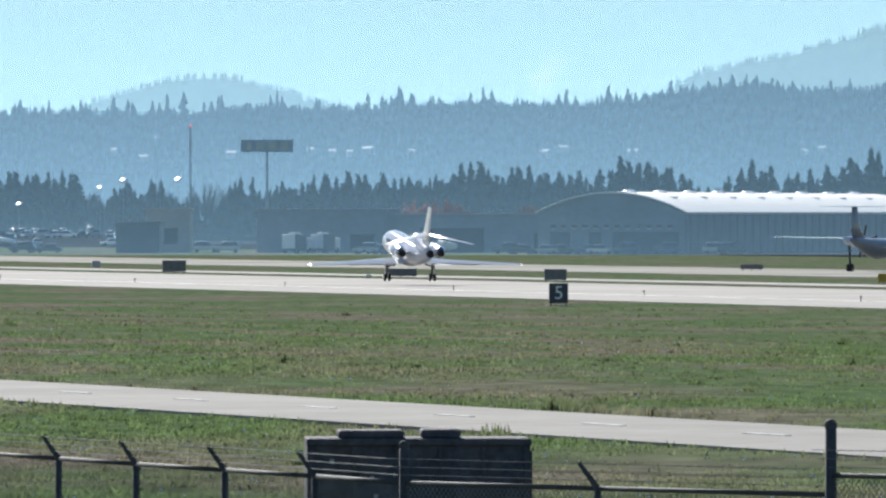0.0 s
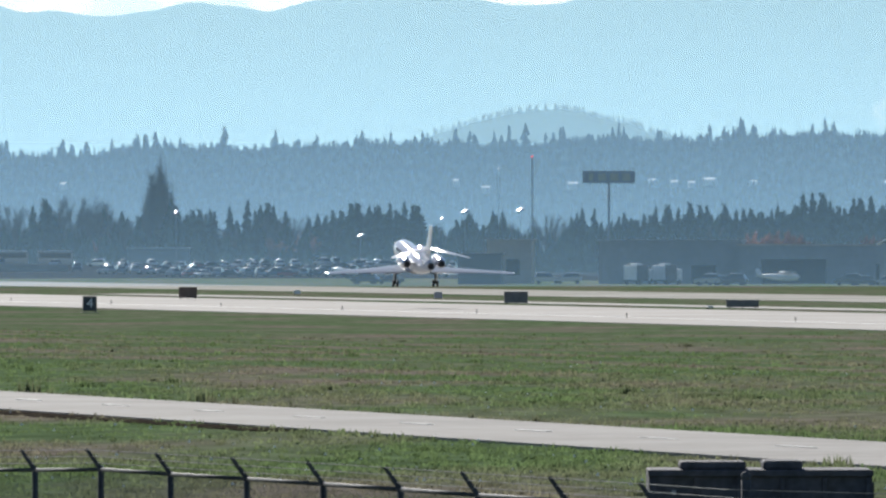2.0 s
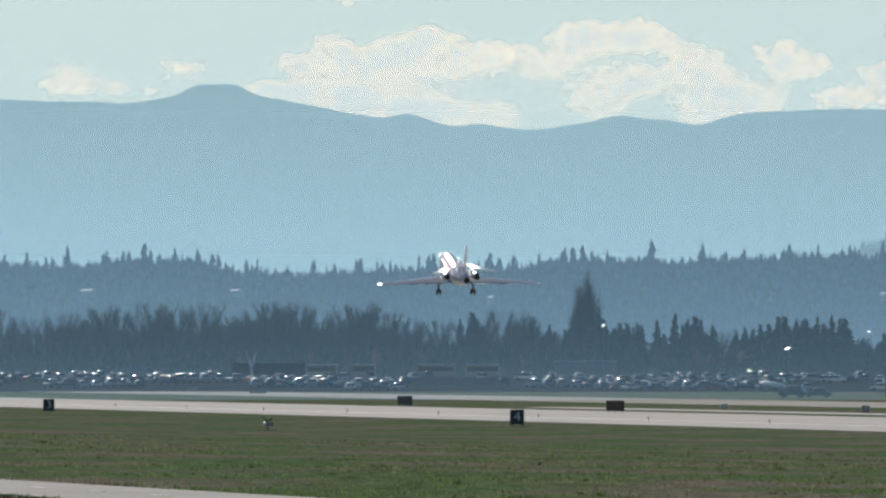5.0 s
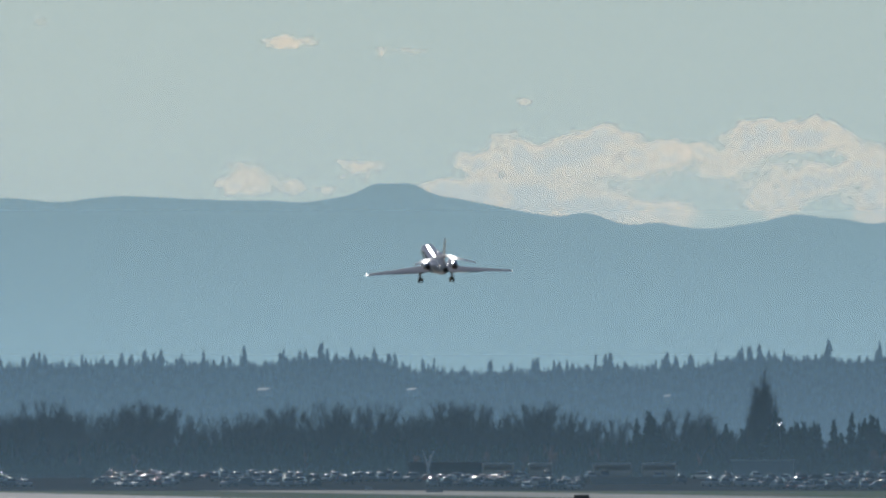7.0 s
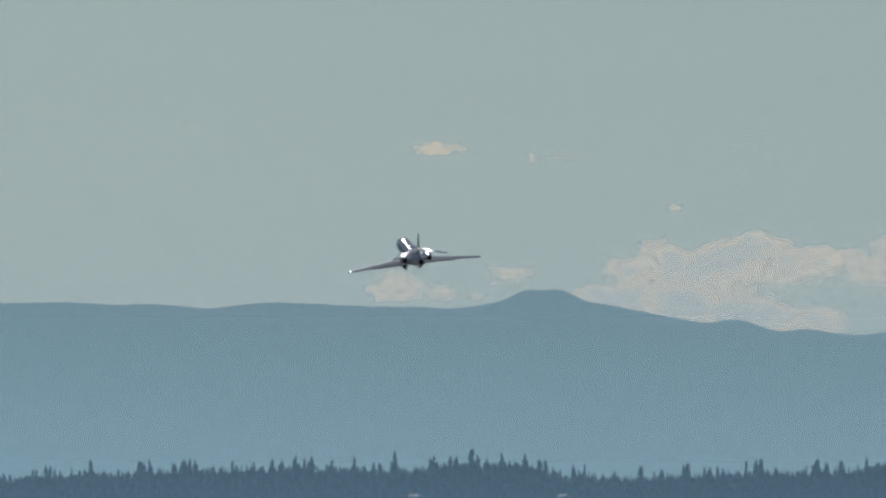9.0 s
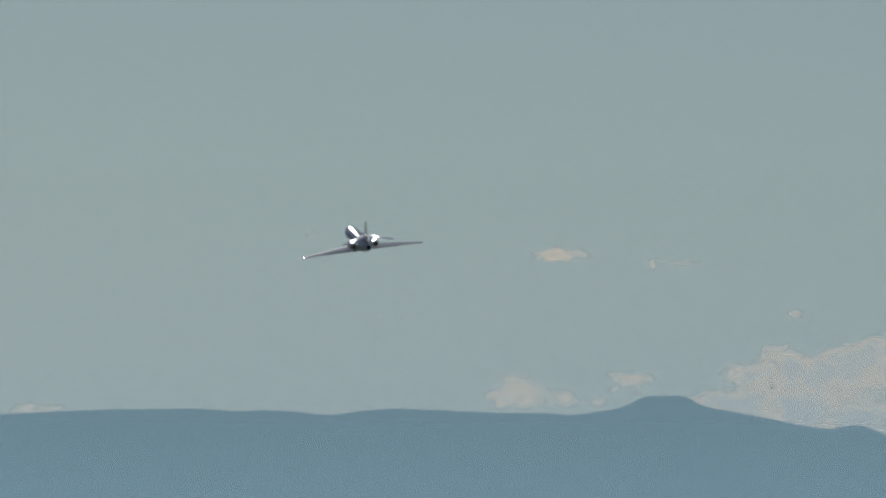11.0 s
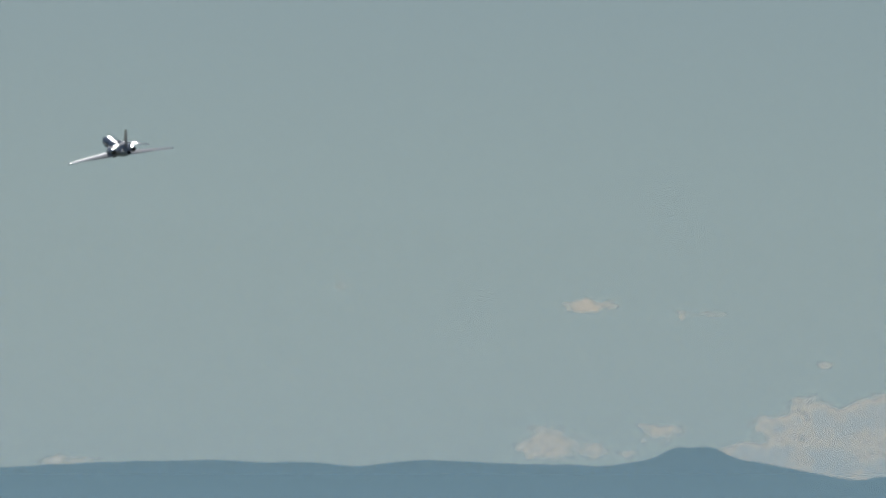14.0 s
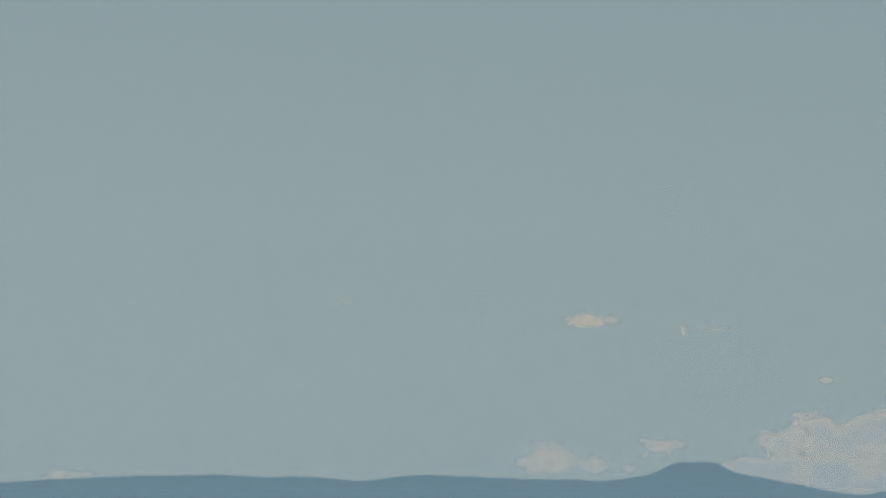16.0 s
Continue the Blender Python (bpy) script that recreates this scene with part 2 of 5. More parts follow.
def build_lines():
    bm = bmesh.new()
    box(bm, (229.0, 1700, 0.075), (0.9, 3000, 0.01))
    ob = part("edge_line", bm, LINE)
    ob.matrix_basis = Matrix(((UY, UX, 0, 0), (-UX, UY, 0, 0), (0, 0, 1, 0), (0, 0, 0, 1)))
    tagged(ob, "white painted edge line along the runway", "line", kind="structure")
    dash = None
    for i in range(40):
        s = 205 + i * 12.2
        p = 62.8 - 0.03 * (s - 310)
        if dash is None:
            bm = bmesh.new()
            box(bm, (0, 0, 0), (0.16, 3.1, 0.012))
            dash = ob = part("lane_dash", bm, LINE)
        else:
            ob = new("lane_dash", dash.data)
        ob.matrix_basis = Matrix.Translation(lane(p, s, rise(p) + 0.092)) @ pose(0, 0, 0, 0, 0, 13.5 + 1.7)
        tagged(ob, "worn white lane dash on the grey road", "lane dash", group="lane dashes", kind="structure")


build_lines()


# ---- haze between the distances: added upright sheets, tinted and translucent ----
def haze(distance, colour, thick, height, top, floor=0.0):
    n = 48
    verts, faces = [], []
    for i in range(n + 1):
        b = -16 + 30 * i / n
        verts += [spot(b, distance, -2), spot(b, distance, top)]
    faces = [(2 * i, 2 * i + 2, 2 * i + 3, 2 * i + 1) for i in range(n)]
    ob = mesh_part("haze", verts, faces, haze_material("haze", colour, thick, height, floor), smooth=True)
    tagged(ob, "thin blue translucent sheet standing in for haze", "haze", kind="structure")


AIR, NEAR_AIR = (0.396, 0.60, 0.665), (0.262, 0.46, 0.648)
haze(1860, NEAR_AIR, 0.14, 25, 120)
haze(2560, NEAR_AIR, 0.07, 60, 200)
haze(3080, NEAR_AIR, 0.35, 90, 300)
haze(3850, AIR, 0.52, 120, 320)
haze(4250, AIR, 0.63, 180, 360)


# ---- hills and mountains ----
SLOPE = [0.0, 0.2, 0.4, 0.6, 0.78, 0.92, 1.0, 0.9, 0.0]  # height along a ridge's flank, foot to crest


def skyline(name, distance, depth, base, peaks, mat, rough, label, category, b0=-16, b1=14, step=0.03):
    """A ridge with its peaks (bearing, height over base in metres, half width in degrees), falling away to both sides."""
    n = int((b1 - b0) / step)
    prof = SLOPE
    verts, faces = [], []
    for i in range(n + 1):
        b = b0 + step * i
        h = base + sum(a * math.exp(-((b - c) / w) ** 2) for c, a, w in peaks)
        for j, f in enumerate(prof):
            d = distance - depth * (1 - j / 6)
            e = noise.fractal((b * 9, j * 0.7, distance * 0.01), 1.0, 2.1, 5)
            verts.append(spot(b, d, f * (h + rough * e) + (0.25 * rough * e * 5 * f * (1 - f)) - (3 if j in (0, 8) else 0)))
    k = len(prof)
    for i in range(n):
        for j in range(k - 1):
            faces.append((i * k + j, (i + 1) * k + j, (i + 1) * k + j + 1, i * k + j + 1))
    return tagged(mesh_part(name, verts, faces, mat, smooth=True), label, category, kind="structure")


skyline("mountain_range", 4600, 260, 90.0, [
    (1.44, 14.9, 1.50), (-6.28, 16.2, 1.50), (-9.57, 13.6, 1.50), (-1.65, 10.9, 1.50), (3.57, 13.5, 0.70), (-4.54, 10.8, 0.70),
    (-0.10, 6.2, 0.70), (-7.63, 4.5, 0.70), (2.60, 5.1, 0.35), (4.15, 8.5, 0.20), (-10.72, 5.1, 0.35), (-1.26, -3.6, 0.20),
    (-4.77, 4.2, 0.095), (-2.42, -3.3, 0.12), (-8.60, 2.1, 0.35), (-2.81, 2.4, 0.12), (-3.77, 3.3, 0.11), (-3.45, 1.5, 0.08), (-6.28, -3.1, 0.20),
    (2.02, 1.8, 0.20), (-4.62, 4.3, 0.095), (-4.42, 0.5, 0.15), (2.99, 1.6, 0.12), (-6.67, -1.5, 0.20), (-1.07, -1.6, 0.12), (-3.19, -1.1, 0.12),
    (-10.14, 1.1, 0.20), (-5.12, -1.2, 0.12)], RANGE, 0.25, "long blue forested mountain range in haze", "mountains")
skyline("foothill", 4080, 200, 30.0, [(-1.12, 22.0, 0.74), (1.25, 6.0, 0.30), (2.35, 40.0, 1.22)], FOOTHILL, 1.2,
        "hazy blue wooded foothill behind the forest", "hill")
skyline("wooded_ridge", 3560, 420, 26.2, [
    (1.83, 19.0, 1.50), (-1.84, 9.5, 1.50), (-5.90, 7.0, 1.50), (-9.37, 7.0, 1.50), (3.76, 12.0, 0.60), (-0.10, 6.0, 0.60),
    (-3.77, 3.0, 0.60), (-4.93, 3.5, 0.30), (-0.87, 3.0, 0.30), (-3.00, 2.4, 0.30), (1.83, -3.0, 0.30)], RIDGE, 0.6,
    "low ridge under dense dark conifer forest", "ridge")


# ---- trees ----
def conifer_mesh(verts, faces, at, h, r, layers, rng, sides=6):
    """Adds a ragged conifer: drooping whorls of uneven boughs round a tapered stem."""
    x, y, z = at
    for k in range(layers):
        f = k / layers
        zb, zt = z + h * (0.08 + 0.92 * f), z + h * (0.08 + 0.92 * min(1.0, f + 1.9 / layers))
        rr = r * 1.12 * (1 - f) * rng.uniform(0.8, 1.2) + 0.012 * h
        a0, i0 = rng.uniform(0, 6.28), len(verts)
        ox, oy = rng.uniform(-0.06, 0.06) * r, rng.uniform(-0.06, 0.06) * r
        for i in range(sides):
            a, q = a0 + 6.283 * i / sides, rr * rng.uniform(0.55, 1.25)
            verts.append((x + ox + q * math.cos(a), y + oy + q * math.sin(a), zb + h * rng.uniform(-0.05, 0.03)))
        verts.append((x + ox * 2, y + oy * 2, zt))
        for i in range(sides):
            faces.append((i0 + i, i0 + (i + 1) % sides, i0 + sides))


def ridge_height(ob):
    """Top line of a ridge by bearing, read from its mesh."""
    tops = {}
    for v in ob.data.vertices:
        b = round(math.degrees(math.atan2(v.co.x, v.co.y)) / 0.04)
        tops[b] = max(tops.get(b, 0), v.co.z)
    return lambda bearing: tops.get(round(bearing / 0.04), 25.0)


def build_ridge_forest():
    rng = random.Random(4)
    top = ridge_height(bpy.data.objects["wooded_ridge"])
    for name, j0, j1, count, hh in (("ridge_forest", 5.2, 6.0, 6000, (2.8, 4.7)), ("slope_forest", 0.6, 5.2, 4600, (7.0, 15.0))):
        verts, faces = [], []
        for i in range(count):
            b, j = rng.uniform(-9.8, 5.0), rng.uniform(j0, j1)
            k = min(int(j), 5)
            f = SLOPE[k] + (SLOPE[k + 1] - SLOPE[k]) * (j - k)
            h = rng.uniform(*hh) * rng.choice((0.6, 0.75, 0.85, 0.9, 1.0, 1.12))
            conifer_mesh(verts, faces, spot(b, 3560 - 420 * (1 - j / 6), top(b) * f - h * 0.45), h, h * rng.uniform(0.13, 0.23), 9, rng, 6)
        tagged(mesh_part(name, verts, faces, WOODS), "dense dark blue-green conifers on the far ridge", "forest", kind="stuff")
    rng = random.Random(8)
    verts, faces = [], []
    hill = ridge_height(bpy.data.objects["foothill"])
    for i in range(900):
        b = rng.uniform(-2.2, 5.0)
        h = rng.uniform(3.0, 6.5)
        conifer_mesh(verts, faces, spot(b, 4078, hill(b) - h * 0.6), h, h * 0.2, 6, rng, 5)
    tagged(mesh_part("foothill_trees", verts, faces, FOOTHILL), "small far conifers along the foothill's crest", "forest", kind="stuff")


build_ridge_forest()


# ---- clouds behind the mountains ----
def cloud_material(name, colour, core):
    """Backlit vapour with its light and shade painted in: bright where it is thin, greyer where it is deep."""
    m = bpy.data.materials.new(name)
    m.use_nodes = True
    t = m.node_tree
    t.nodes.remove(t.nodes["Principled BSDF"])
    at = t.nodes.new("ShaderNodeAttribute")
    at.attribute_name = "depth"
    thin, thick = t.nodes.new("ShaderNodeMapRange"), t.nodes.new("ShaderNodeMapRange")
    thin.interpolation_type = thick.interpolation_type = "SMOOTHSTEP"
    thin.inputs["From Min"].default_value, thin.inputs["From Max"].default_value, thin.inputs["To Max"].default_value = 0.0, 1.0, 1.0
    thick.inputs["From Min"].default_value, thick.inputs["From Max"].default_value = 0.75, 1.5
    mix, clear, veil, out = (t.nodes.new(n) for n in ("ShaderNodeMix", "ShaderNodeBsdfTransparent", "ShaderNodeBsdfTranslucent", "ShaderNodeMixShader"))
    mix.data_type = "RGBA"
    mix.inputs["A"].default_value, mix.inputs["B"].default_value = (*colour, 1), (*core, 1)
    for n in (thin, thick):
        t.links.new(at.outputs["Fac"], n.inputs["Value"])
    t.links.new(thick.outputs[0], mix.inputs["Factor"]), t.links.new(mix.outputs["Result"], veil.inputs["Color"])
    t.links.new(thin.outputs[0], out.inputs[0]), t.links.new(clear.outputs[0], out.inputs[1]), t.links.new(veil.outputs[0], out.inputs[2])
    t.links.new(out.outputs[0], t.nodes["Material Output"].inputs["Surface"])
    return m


# warm rim tone and duller inner tone: light and shade put into the colours
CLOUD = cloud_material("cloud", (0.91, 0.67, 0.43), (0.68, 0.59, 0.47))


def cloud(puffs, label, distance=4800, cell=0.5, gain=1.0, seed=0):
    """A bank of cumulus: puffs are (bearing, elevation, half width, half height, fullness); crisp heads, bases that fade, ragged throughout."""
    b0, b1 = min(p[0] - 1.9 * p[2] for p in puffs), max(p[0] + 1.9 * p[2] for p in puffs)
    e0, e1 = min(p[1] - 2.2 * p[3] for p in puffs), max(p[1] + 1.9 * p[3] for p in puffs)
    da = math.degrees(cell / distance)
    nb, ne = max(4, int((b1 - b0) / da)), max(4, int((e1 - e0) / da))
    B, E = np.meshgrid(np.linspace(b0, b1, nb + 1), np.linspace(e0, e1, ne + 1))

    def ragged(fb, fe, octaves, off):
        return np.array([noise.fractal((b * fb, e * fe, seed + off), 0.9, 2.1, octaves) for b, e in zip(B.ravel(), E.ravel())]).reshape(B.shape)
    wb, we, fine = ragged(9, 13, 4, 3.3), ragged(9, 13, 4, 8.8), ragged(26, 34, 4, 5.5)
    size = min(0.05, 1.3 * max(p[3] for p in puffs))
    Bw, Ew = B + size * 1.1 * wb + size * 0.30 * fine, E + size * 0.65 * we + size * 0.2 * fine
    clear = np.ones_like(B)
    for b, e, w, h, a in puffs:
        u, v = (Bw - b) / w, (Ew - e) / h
        # falls off faster upward, which shapes the painted bright rim on each head
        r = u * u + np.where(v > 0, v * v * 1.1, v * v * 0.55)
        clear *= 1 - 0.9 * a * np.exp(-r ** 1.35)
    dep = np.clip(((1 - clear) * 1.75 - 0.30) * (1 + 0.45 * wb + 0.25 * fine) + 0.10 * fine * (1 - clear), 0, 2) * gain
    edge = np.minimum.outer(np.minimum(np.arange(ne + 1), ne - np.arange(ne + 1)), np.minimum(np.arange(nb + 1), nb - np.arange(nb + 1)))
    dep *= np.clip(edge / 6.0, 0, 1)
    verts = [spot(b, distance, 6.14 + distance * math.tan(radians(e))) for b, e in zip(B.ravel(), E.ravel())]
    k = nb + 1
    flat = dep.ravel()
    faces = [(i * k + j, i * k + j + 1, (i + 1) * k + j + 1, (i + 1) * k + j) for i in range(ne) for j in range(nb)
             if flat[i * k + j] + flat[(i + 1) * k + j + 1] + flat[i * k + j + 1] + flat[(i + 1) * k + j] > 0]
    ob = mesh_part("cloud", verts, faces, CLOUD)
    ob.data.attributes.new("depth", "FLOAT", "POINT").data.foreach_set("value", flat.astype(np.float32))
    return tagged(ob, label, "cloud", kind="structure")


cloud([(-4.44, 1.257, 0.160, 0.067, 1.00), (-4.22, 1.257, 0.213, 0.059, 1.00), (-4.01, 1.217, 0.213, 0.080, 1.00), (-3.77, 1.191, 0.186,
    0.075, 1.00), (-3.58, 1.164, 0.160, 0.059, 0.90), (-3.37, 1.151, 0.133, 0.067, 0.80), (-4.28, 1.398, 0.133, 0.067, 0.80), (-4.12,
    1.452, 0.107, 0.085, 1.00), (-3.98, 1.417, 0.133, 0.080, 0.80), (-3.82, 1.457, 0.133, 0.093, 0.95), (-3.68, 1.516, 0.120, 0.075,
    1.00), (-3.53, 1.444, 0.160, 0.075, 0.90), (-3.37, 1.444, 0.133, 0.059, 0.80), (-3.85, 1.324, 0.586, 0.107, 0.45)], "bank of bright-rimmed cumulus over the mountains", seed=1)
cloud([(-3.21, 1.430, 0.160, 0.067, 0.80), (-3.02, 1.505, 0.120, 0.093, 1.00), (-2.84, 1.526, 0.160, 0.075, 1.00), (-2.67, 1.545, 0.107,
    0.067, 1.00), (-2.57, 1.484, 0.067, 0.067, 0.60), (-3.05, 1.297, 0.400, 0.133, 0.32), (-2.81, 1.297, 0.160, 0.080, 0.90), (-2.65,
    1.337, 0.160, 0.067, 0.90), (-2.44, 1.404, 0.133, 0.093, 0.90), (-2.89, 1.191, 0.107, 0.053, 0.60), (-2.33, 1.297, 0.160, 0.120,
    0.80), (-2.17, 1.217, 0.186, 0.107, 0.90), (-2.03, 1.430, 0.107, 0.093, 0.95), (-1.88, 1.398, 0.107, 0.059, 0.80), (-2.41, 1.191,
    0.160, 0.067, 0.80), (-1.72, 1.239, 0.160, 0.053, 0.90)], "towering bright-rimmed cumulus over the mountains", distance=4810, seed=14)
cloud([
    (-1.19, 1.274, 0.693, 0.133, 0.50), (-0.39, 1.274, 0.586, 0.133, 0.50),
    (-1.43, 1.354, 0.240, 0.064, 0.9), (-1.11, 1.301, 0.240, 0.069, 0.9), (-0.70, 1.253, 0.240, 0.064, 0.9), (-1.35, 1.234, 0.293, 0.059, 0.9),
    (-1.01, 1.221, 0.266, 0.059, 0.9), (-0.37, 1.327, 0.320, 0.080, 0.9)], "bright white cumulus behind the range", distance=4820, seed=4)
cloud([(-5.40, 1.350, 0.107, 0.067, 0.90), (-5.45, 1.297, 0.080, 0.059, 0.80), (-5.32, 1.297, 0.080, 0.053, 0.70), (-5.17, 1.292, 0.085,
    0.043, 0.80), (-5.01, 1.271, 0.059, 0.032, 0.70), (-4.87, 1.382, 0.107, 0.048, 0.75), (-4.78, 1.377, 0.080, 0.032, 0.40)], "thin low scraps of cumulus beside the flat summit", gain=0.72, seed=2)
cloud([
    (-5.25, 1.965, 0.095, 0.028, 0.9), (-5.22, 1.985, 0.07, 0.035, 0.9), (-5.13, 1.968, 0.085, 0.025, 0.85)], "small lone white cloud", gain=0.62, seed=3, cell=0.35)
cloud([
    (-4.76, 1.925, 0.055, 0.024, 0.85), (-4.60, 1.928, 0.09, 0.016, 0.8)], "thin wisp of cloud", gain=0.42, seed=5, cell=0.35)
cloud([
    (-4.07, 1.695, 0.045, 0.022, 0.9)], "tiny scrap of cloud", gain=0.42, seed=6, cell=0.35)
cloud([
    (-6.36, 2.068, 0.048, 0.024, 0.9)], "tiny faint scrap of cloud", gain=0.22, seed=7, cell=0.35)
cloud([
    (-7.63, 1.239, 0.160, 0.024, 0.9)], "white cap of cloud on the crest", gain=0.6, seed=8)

cloud([(0.47, 0.60, 0.05, 0.05, 0.9), (0.49, 0.67, 0.06, 0.05, 0.9), (0.53, 0.74, 0.08, 0.06, 0.7)], "faint plume of pale smoke beyond the ridge", distance=4400, cell=0.4, gain=0.2, seed=11)


# ---- the jet ----
def wing_mesh(sections, n=12):
    """A wing skin over sections (leading-edge point, chord, thickness); chord runs back along y."""
    rings = []
    for (x, y, z), c, th in sections:
        ring = []
        for i in range(n):
            a = 2 * math.pi * i / n
            u = 0.5 - 0.5 * math.cos(a)
            ring.append((x, y - c * u, z + math.copysign(1, math.sin(a) + 1e-9) * th * c * (0.02 + 1.0 * math.sqrt(max(u, 0)) * (1 - u)) * (1.0 if math.sin(a) > 0 else 0.8)))
        rings.append(ring)
    return loft(rings, n)


def fin_mesh(sections, n=12):
    rings = []
    for (x, y, z), c, th in sections:
        ring = []
        for i in range(n):
            a = 2 * math.pi * i / n
            u = 0.5 - 0.5 * math.cos(a)
            ring.append((x + math.copysign(1, math.sin(a) + 1e-9) * th * c * (0.02 + math.sqrt(max(u, 0)) * (1 - u)), y - c * u, z))
        rings.append(ring)
    return loft(rings, n)


def wheel_part(parent, x, y, z, r, w):
    bm = bmesh.new()
    m = Matrix.Translation((x, y, z)) @ pose(0, 0, 0, 0, 90, 0)
    bmesh.ops.create_cone(bm, cap_ends=True, segments=20, radius1=r, radius2=r, depth=w, matrix=m)
    bmesh.ops.bevel(bm, geom=[e for e in bm.edges if len(e.link_faces) == 2 and e.calc_face_angle() > 1.0], offset=0.06, segments=2, affect="EDGES")
    tyre = part("tyre", bm, RUBBER, parent, smooth=True)
    bm = bmesh.new()
    bmesh.ops.create_cone(bm, cap_ends=True, segments=14, radius1=r * 0.5, radius2=r * 0.5, depth=w + 0.02, matrix=m)
    part("rim", bm, METAL, parent)
    return tyre


def build_jet():
    """Three-engined business jet, nose along +y, origin amid the fuselage; returns it with its three gear legs."""
    jet = empty("business_jet", Matrix(), "white three-engined business jet climbing away, wheels down at first", "aeroplane")
    body = part("fuselage", tube([
        (8.6, -0.28, 0.04, 0.04), (8.3, -0.26, 0.26, 0.24), (7.6, -0.18, 0.52, 0.50), (6.6, -0.06, 0.80, 0.80), (5.6, 0.02, 0.97, 0.98),
        (4.4, 0.04, 1.03, 1.04), (2.0, 0.04, 1.04, 1.05), (-1.0, 0.04, 1.04, 1.05), (-3.2, 0.05, 1.02, 1.03), (-5.0, 0.12, 0.92, 0.92),
        (-6.8, 0.26, 0.74, 0.72), (-8.4, 0.44, 0.54, 0.50), (-9.4, 0.56, 0.36, 0.34), (-9.7, 0.58, 0.30, 0.28)], 28), WHITE, jet, smooth=True)
    for side in (-1, 1):
        for i in range(7):
            bm = bmesh.new()
            box(bm, (side * 1.0, 3.4 - i * 0.95, 0.38), (0.10, 0.30, 0.36), bevel=0.04)
            part("cabin_window", bm, GLASS, body)
        bm = bmesh.new()
        box(bm, (side * 0.42, 6.25, 0.46), (0.62, 0.5, 0.30), pose(0, 0, 0, 0, 0, 0), bevel=0.06)
        part("windscreen", bm, GLASS, body)
    bm = tube([(2.6, -0.75, 0.25, 0.12), (1.6, -0.82, 0.95, 0.32), (-0.8, -0.86, 1.12, 0.36), (-2.8, -0.82, 0.95, 0.32), (-3.8, -0.7, 0.3, 0.15)], 16)
    part("belly_fairing", bm, GREY, jet, "grey fairing under the wing root", smooth=True)
    for side, nm in ((-1, "left_wing"), (1, "right_wing")):
        wing = part("wing", wing_mesh([((side * 0.5, 1.9, -0.98), 4.6, 0.10), ((side * 1.6, 1.2, -0.95), 3.9, 0.10), ((side * 4.6, -0.55, -0.94), 2.55, 0.085),
                                       ((side * 8.9, -2.75, -0.90), 1.35, 0.08), ((side * 9.40, -3.15, -0.89), 0.85, 0.05)], 16), WINGS, jet, "swept pale grey wing with darker flaps", smooth=True)
        flap = part("flap", wing_mesh([((side * 1.7, -2.40, -0.99), 0.80, 0.06), ((side * 5.8, -2.98, -0.97), 0.42, 0.05)], 10), FLAP, wing, "grey flap set down for take-off", smooth=True)
        # added glowing bead for the glint at the tip
        bm = bmesh.new()
        bmesh.ops.create_icosphere(bm, subdivisions=2, radius=0.05, matrix=Matrix.Translation((side * 9.40, -3.6, -0.89)))
        part("wing_tip_glint", bm, TIPGLINT, wing, "small glowing bead standing in for a sun glint at the wing tip")
        stab = part("tailplane", wing_mesh([((side * 0.05, -7.25, 2.30), 2.0, 0.09), ((side * 3.87, -9.15, 1.58), 0.95, 0.08)], 12), TAILSHINE, jet, "white tailplane, drooping a little", smooth=True)
        pod = part("engine_pod", tube([(-3.35, 0.42, 0.48, 0.48), (-3.1, 0.42, 0.54, 0.54), (-2.2 - 1.9, 0.42, 0.58, 0.58), (-5.2, 0.42, 0.54, 0.54), (-6.0, 0.42, 0.42, 0.42)], 20), WHITE, jet, "white engine pod on the rear fuselage", smooth=True)
        pod.data.transform(Matrix.Translation((side * 1.72, 0, 0)))
        lip = part("intake_lip", tube([(-3.32, 0.42, 0.50, 0.50), (-3.02, 0.42, 0.46, 0.46), (-2.94, 0.42, 0.40, 0.40)], 20), METAL, pod, "polished metal intake lip", smooth=True)
        lip.data.transform(Matrix.Translation((side * 1.72, 0, 0)))
        noz = part("nozzle", tube([(-5.9, 0.42, 0.36, 0.36), (-6.45, 0.42, 0.28, 0.28), (-6.46, 0.42, 0.24, 0.24), (-6.2, 0.42, 0.26, 0.26)], 20), DARK, pod, "dark exhaust nozzle", smooth=True)
        noz.data.transform(Matrix.Translation((side * 1.72, 0, 0)))
        cowl = part("reverser_cowl", tube([(-5.35, 0.42, 0.55, 0.55), (-6.0, 0.42, 0.43, 0.43), (-6.1, 0.42, 0.36, 0.36)], 20), METAL, pod, "polished metal rear cowl", smooth=True)
        cowl.data.transform(Matrix.Translation((side * 1.72, 0, 0)))
        bm = bmesh.new()
        box(bm, (side * 1.1, -4.7, 0.40), (0.7, 1.7, 0.16), bevel=0.06)
        part("pylon", bm, WHITE, jet)
    part("fin", fin_mesh([((0, -4.9, 0.95), 4.5, 0.045), ((0, -6.3, 1.75), 3.1, 0.045), ((0, -6.9, 2.30), 2.6, 0.04), ((0, -8.5, 4.58), 1.45, 0.035), ((0, -8.8, 4.76), 1.1, 0.03)], 14), WHITE, jet, "tall swept white fin", smooth=True)
    duct = part("centre_engine_duct", tube([(-3.55, 1.48, 0.42, 0.42), (-4.2, 1.46, 0.50, 0.50), (-5.6, 1.25, 0.52, 0.52), (-7.4, 0.92, 0.55, 0.55), (-8.9, 0.80, 0.50, 0.50), (-9.8, 0.78, 0.42, 0.42)], 20), WHITE, jet, "white intake duct of the middle engine", smooth=True)
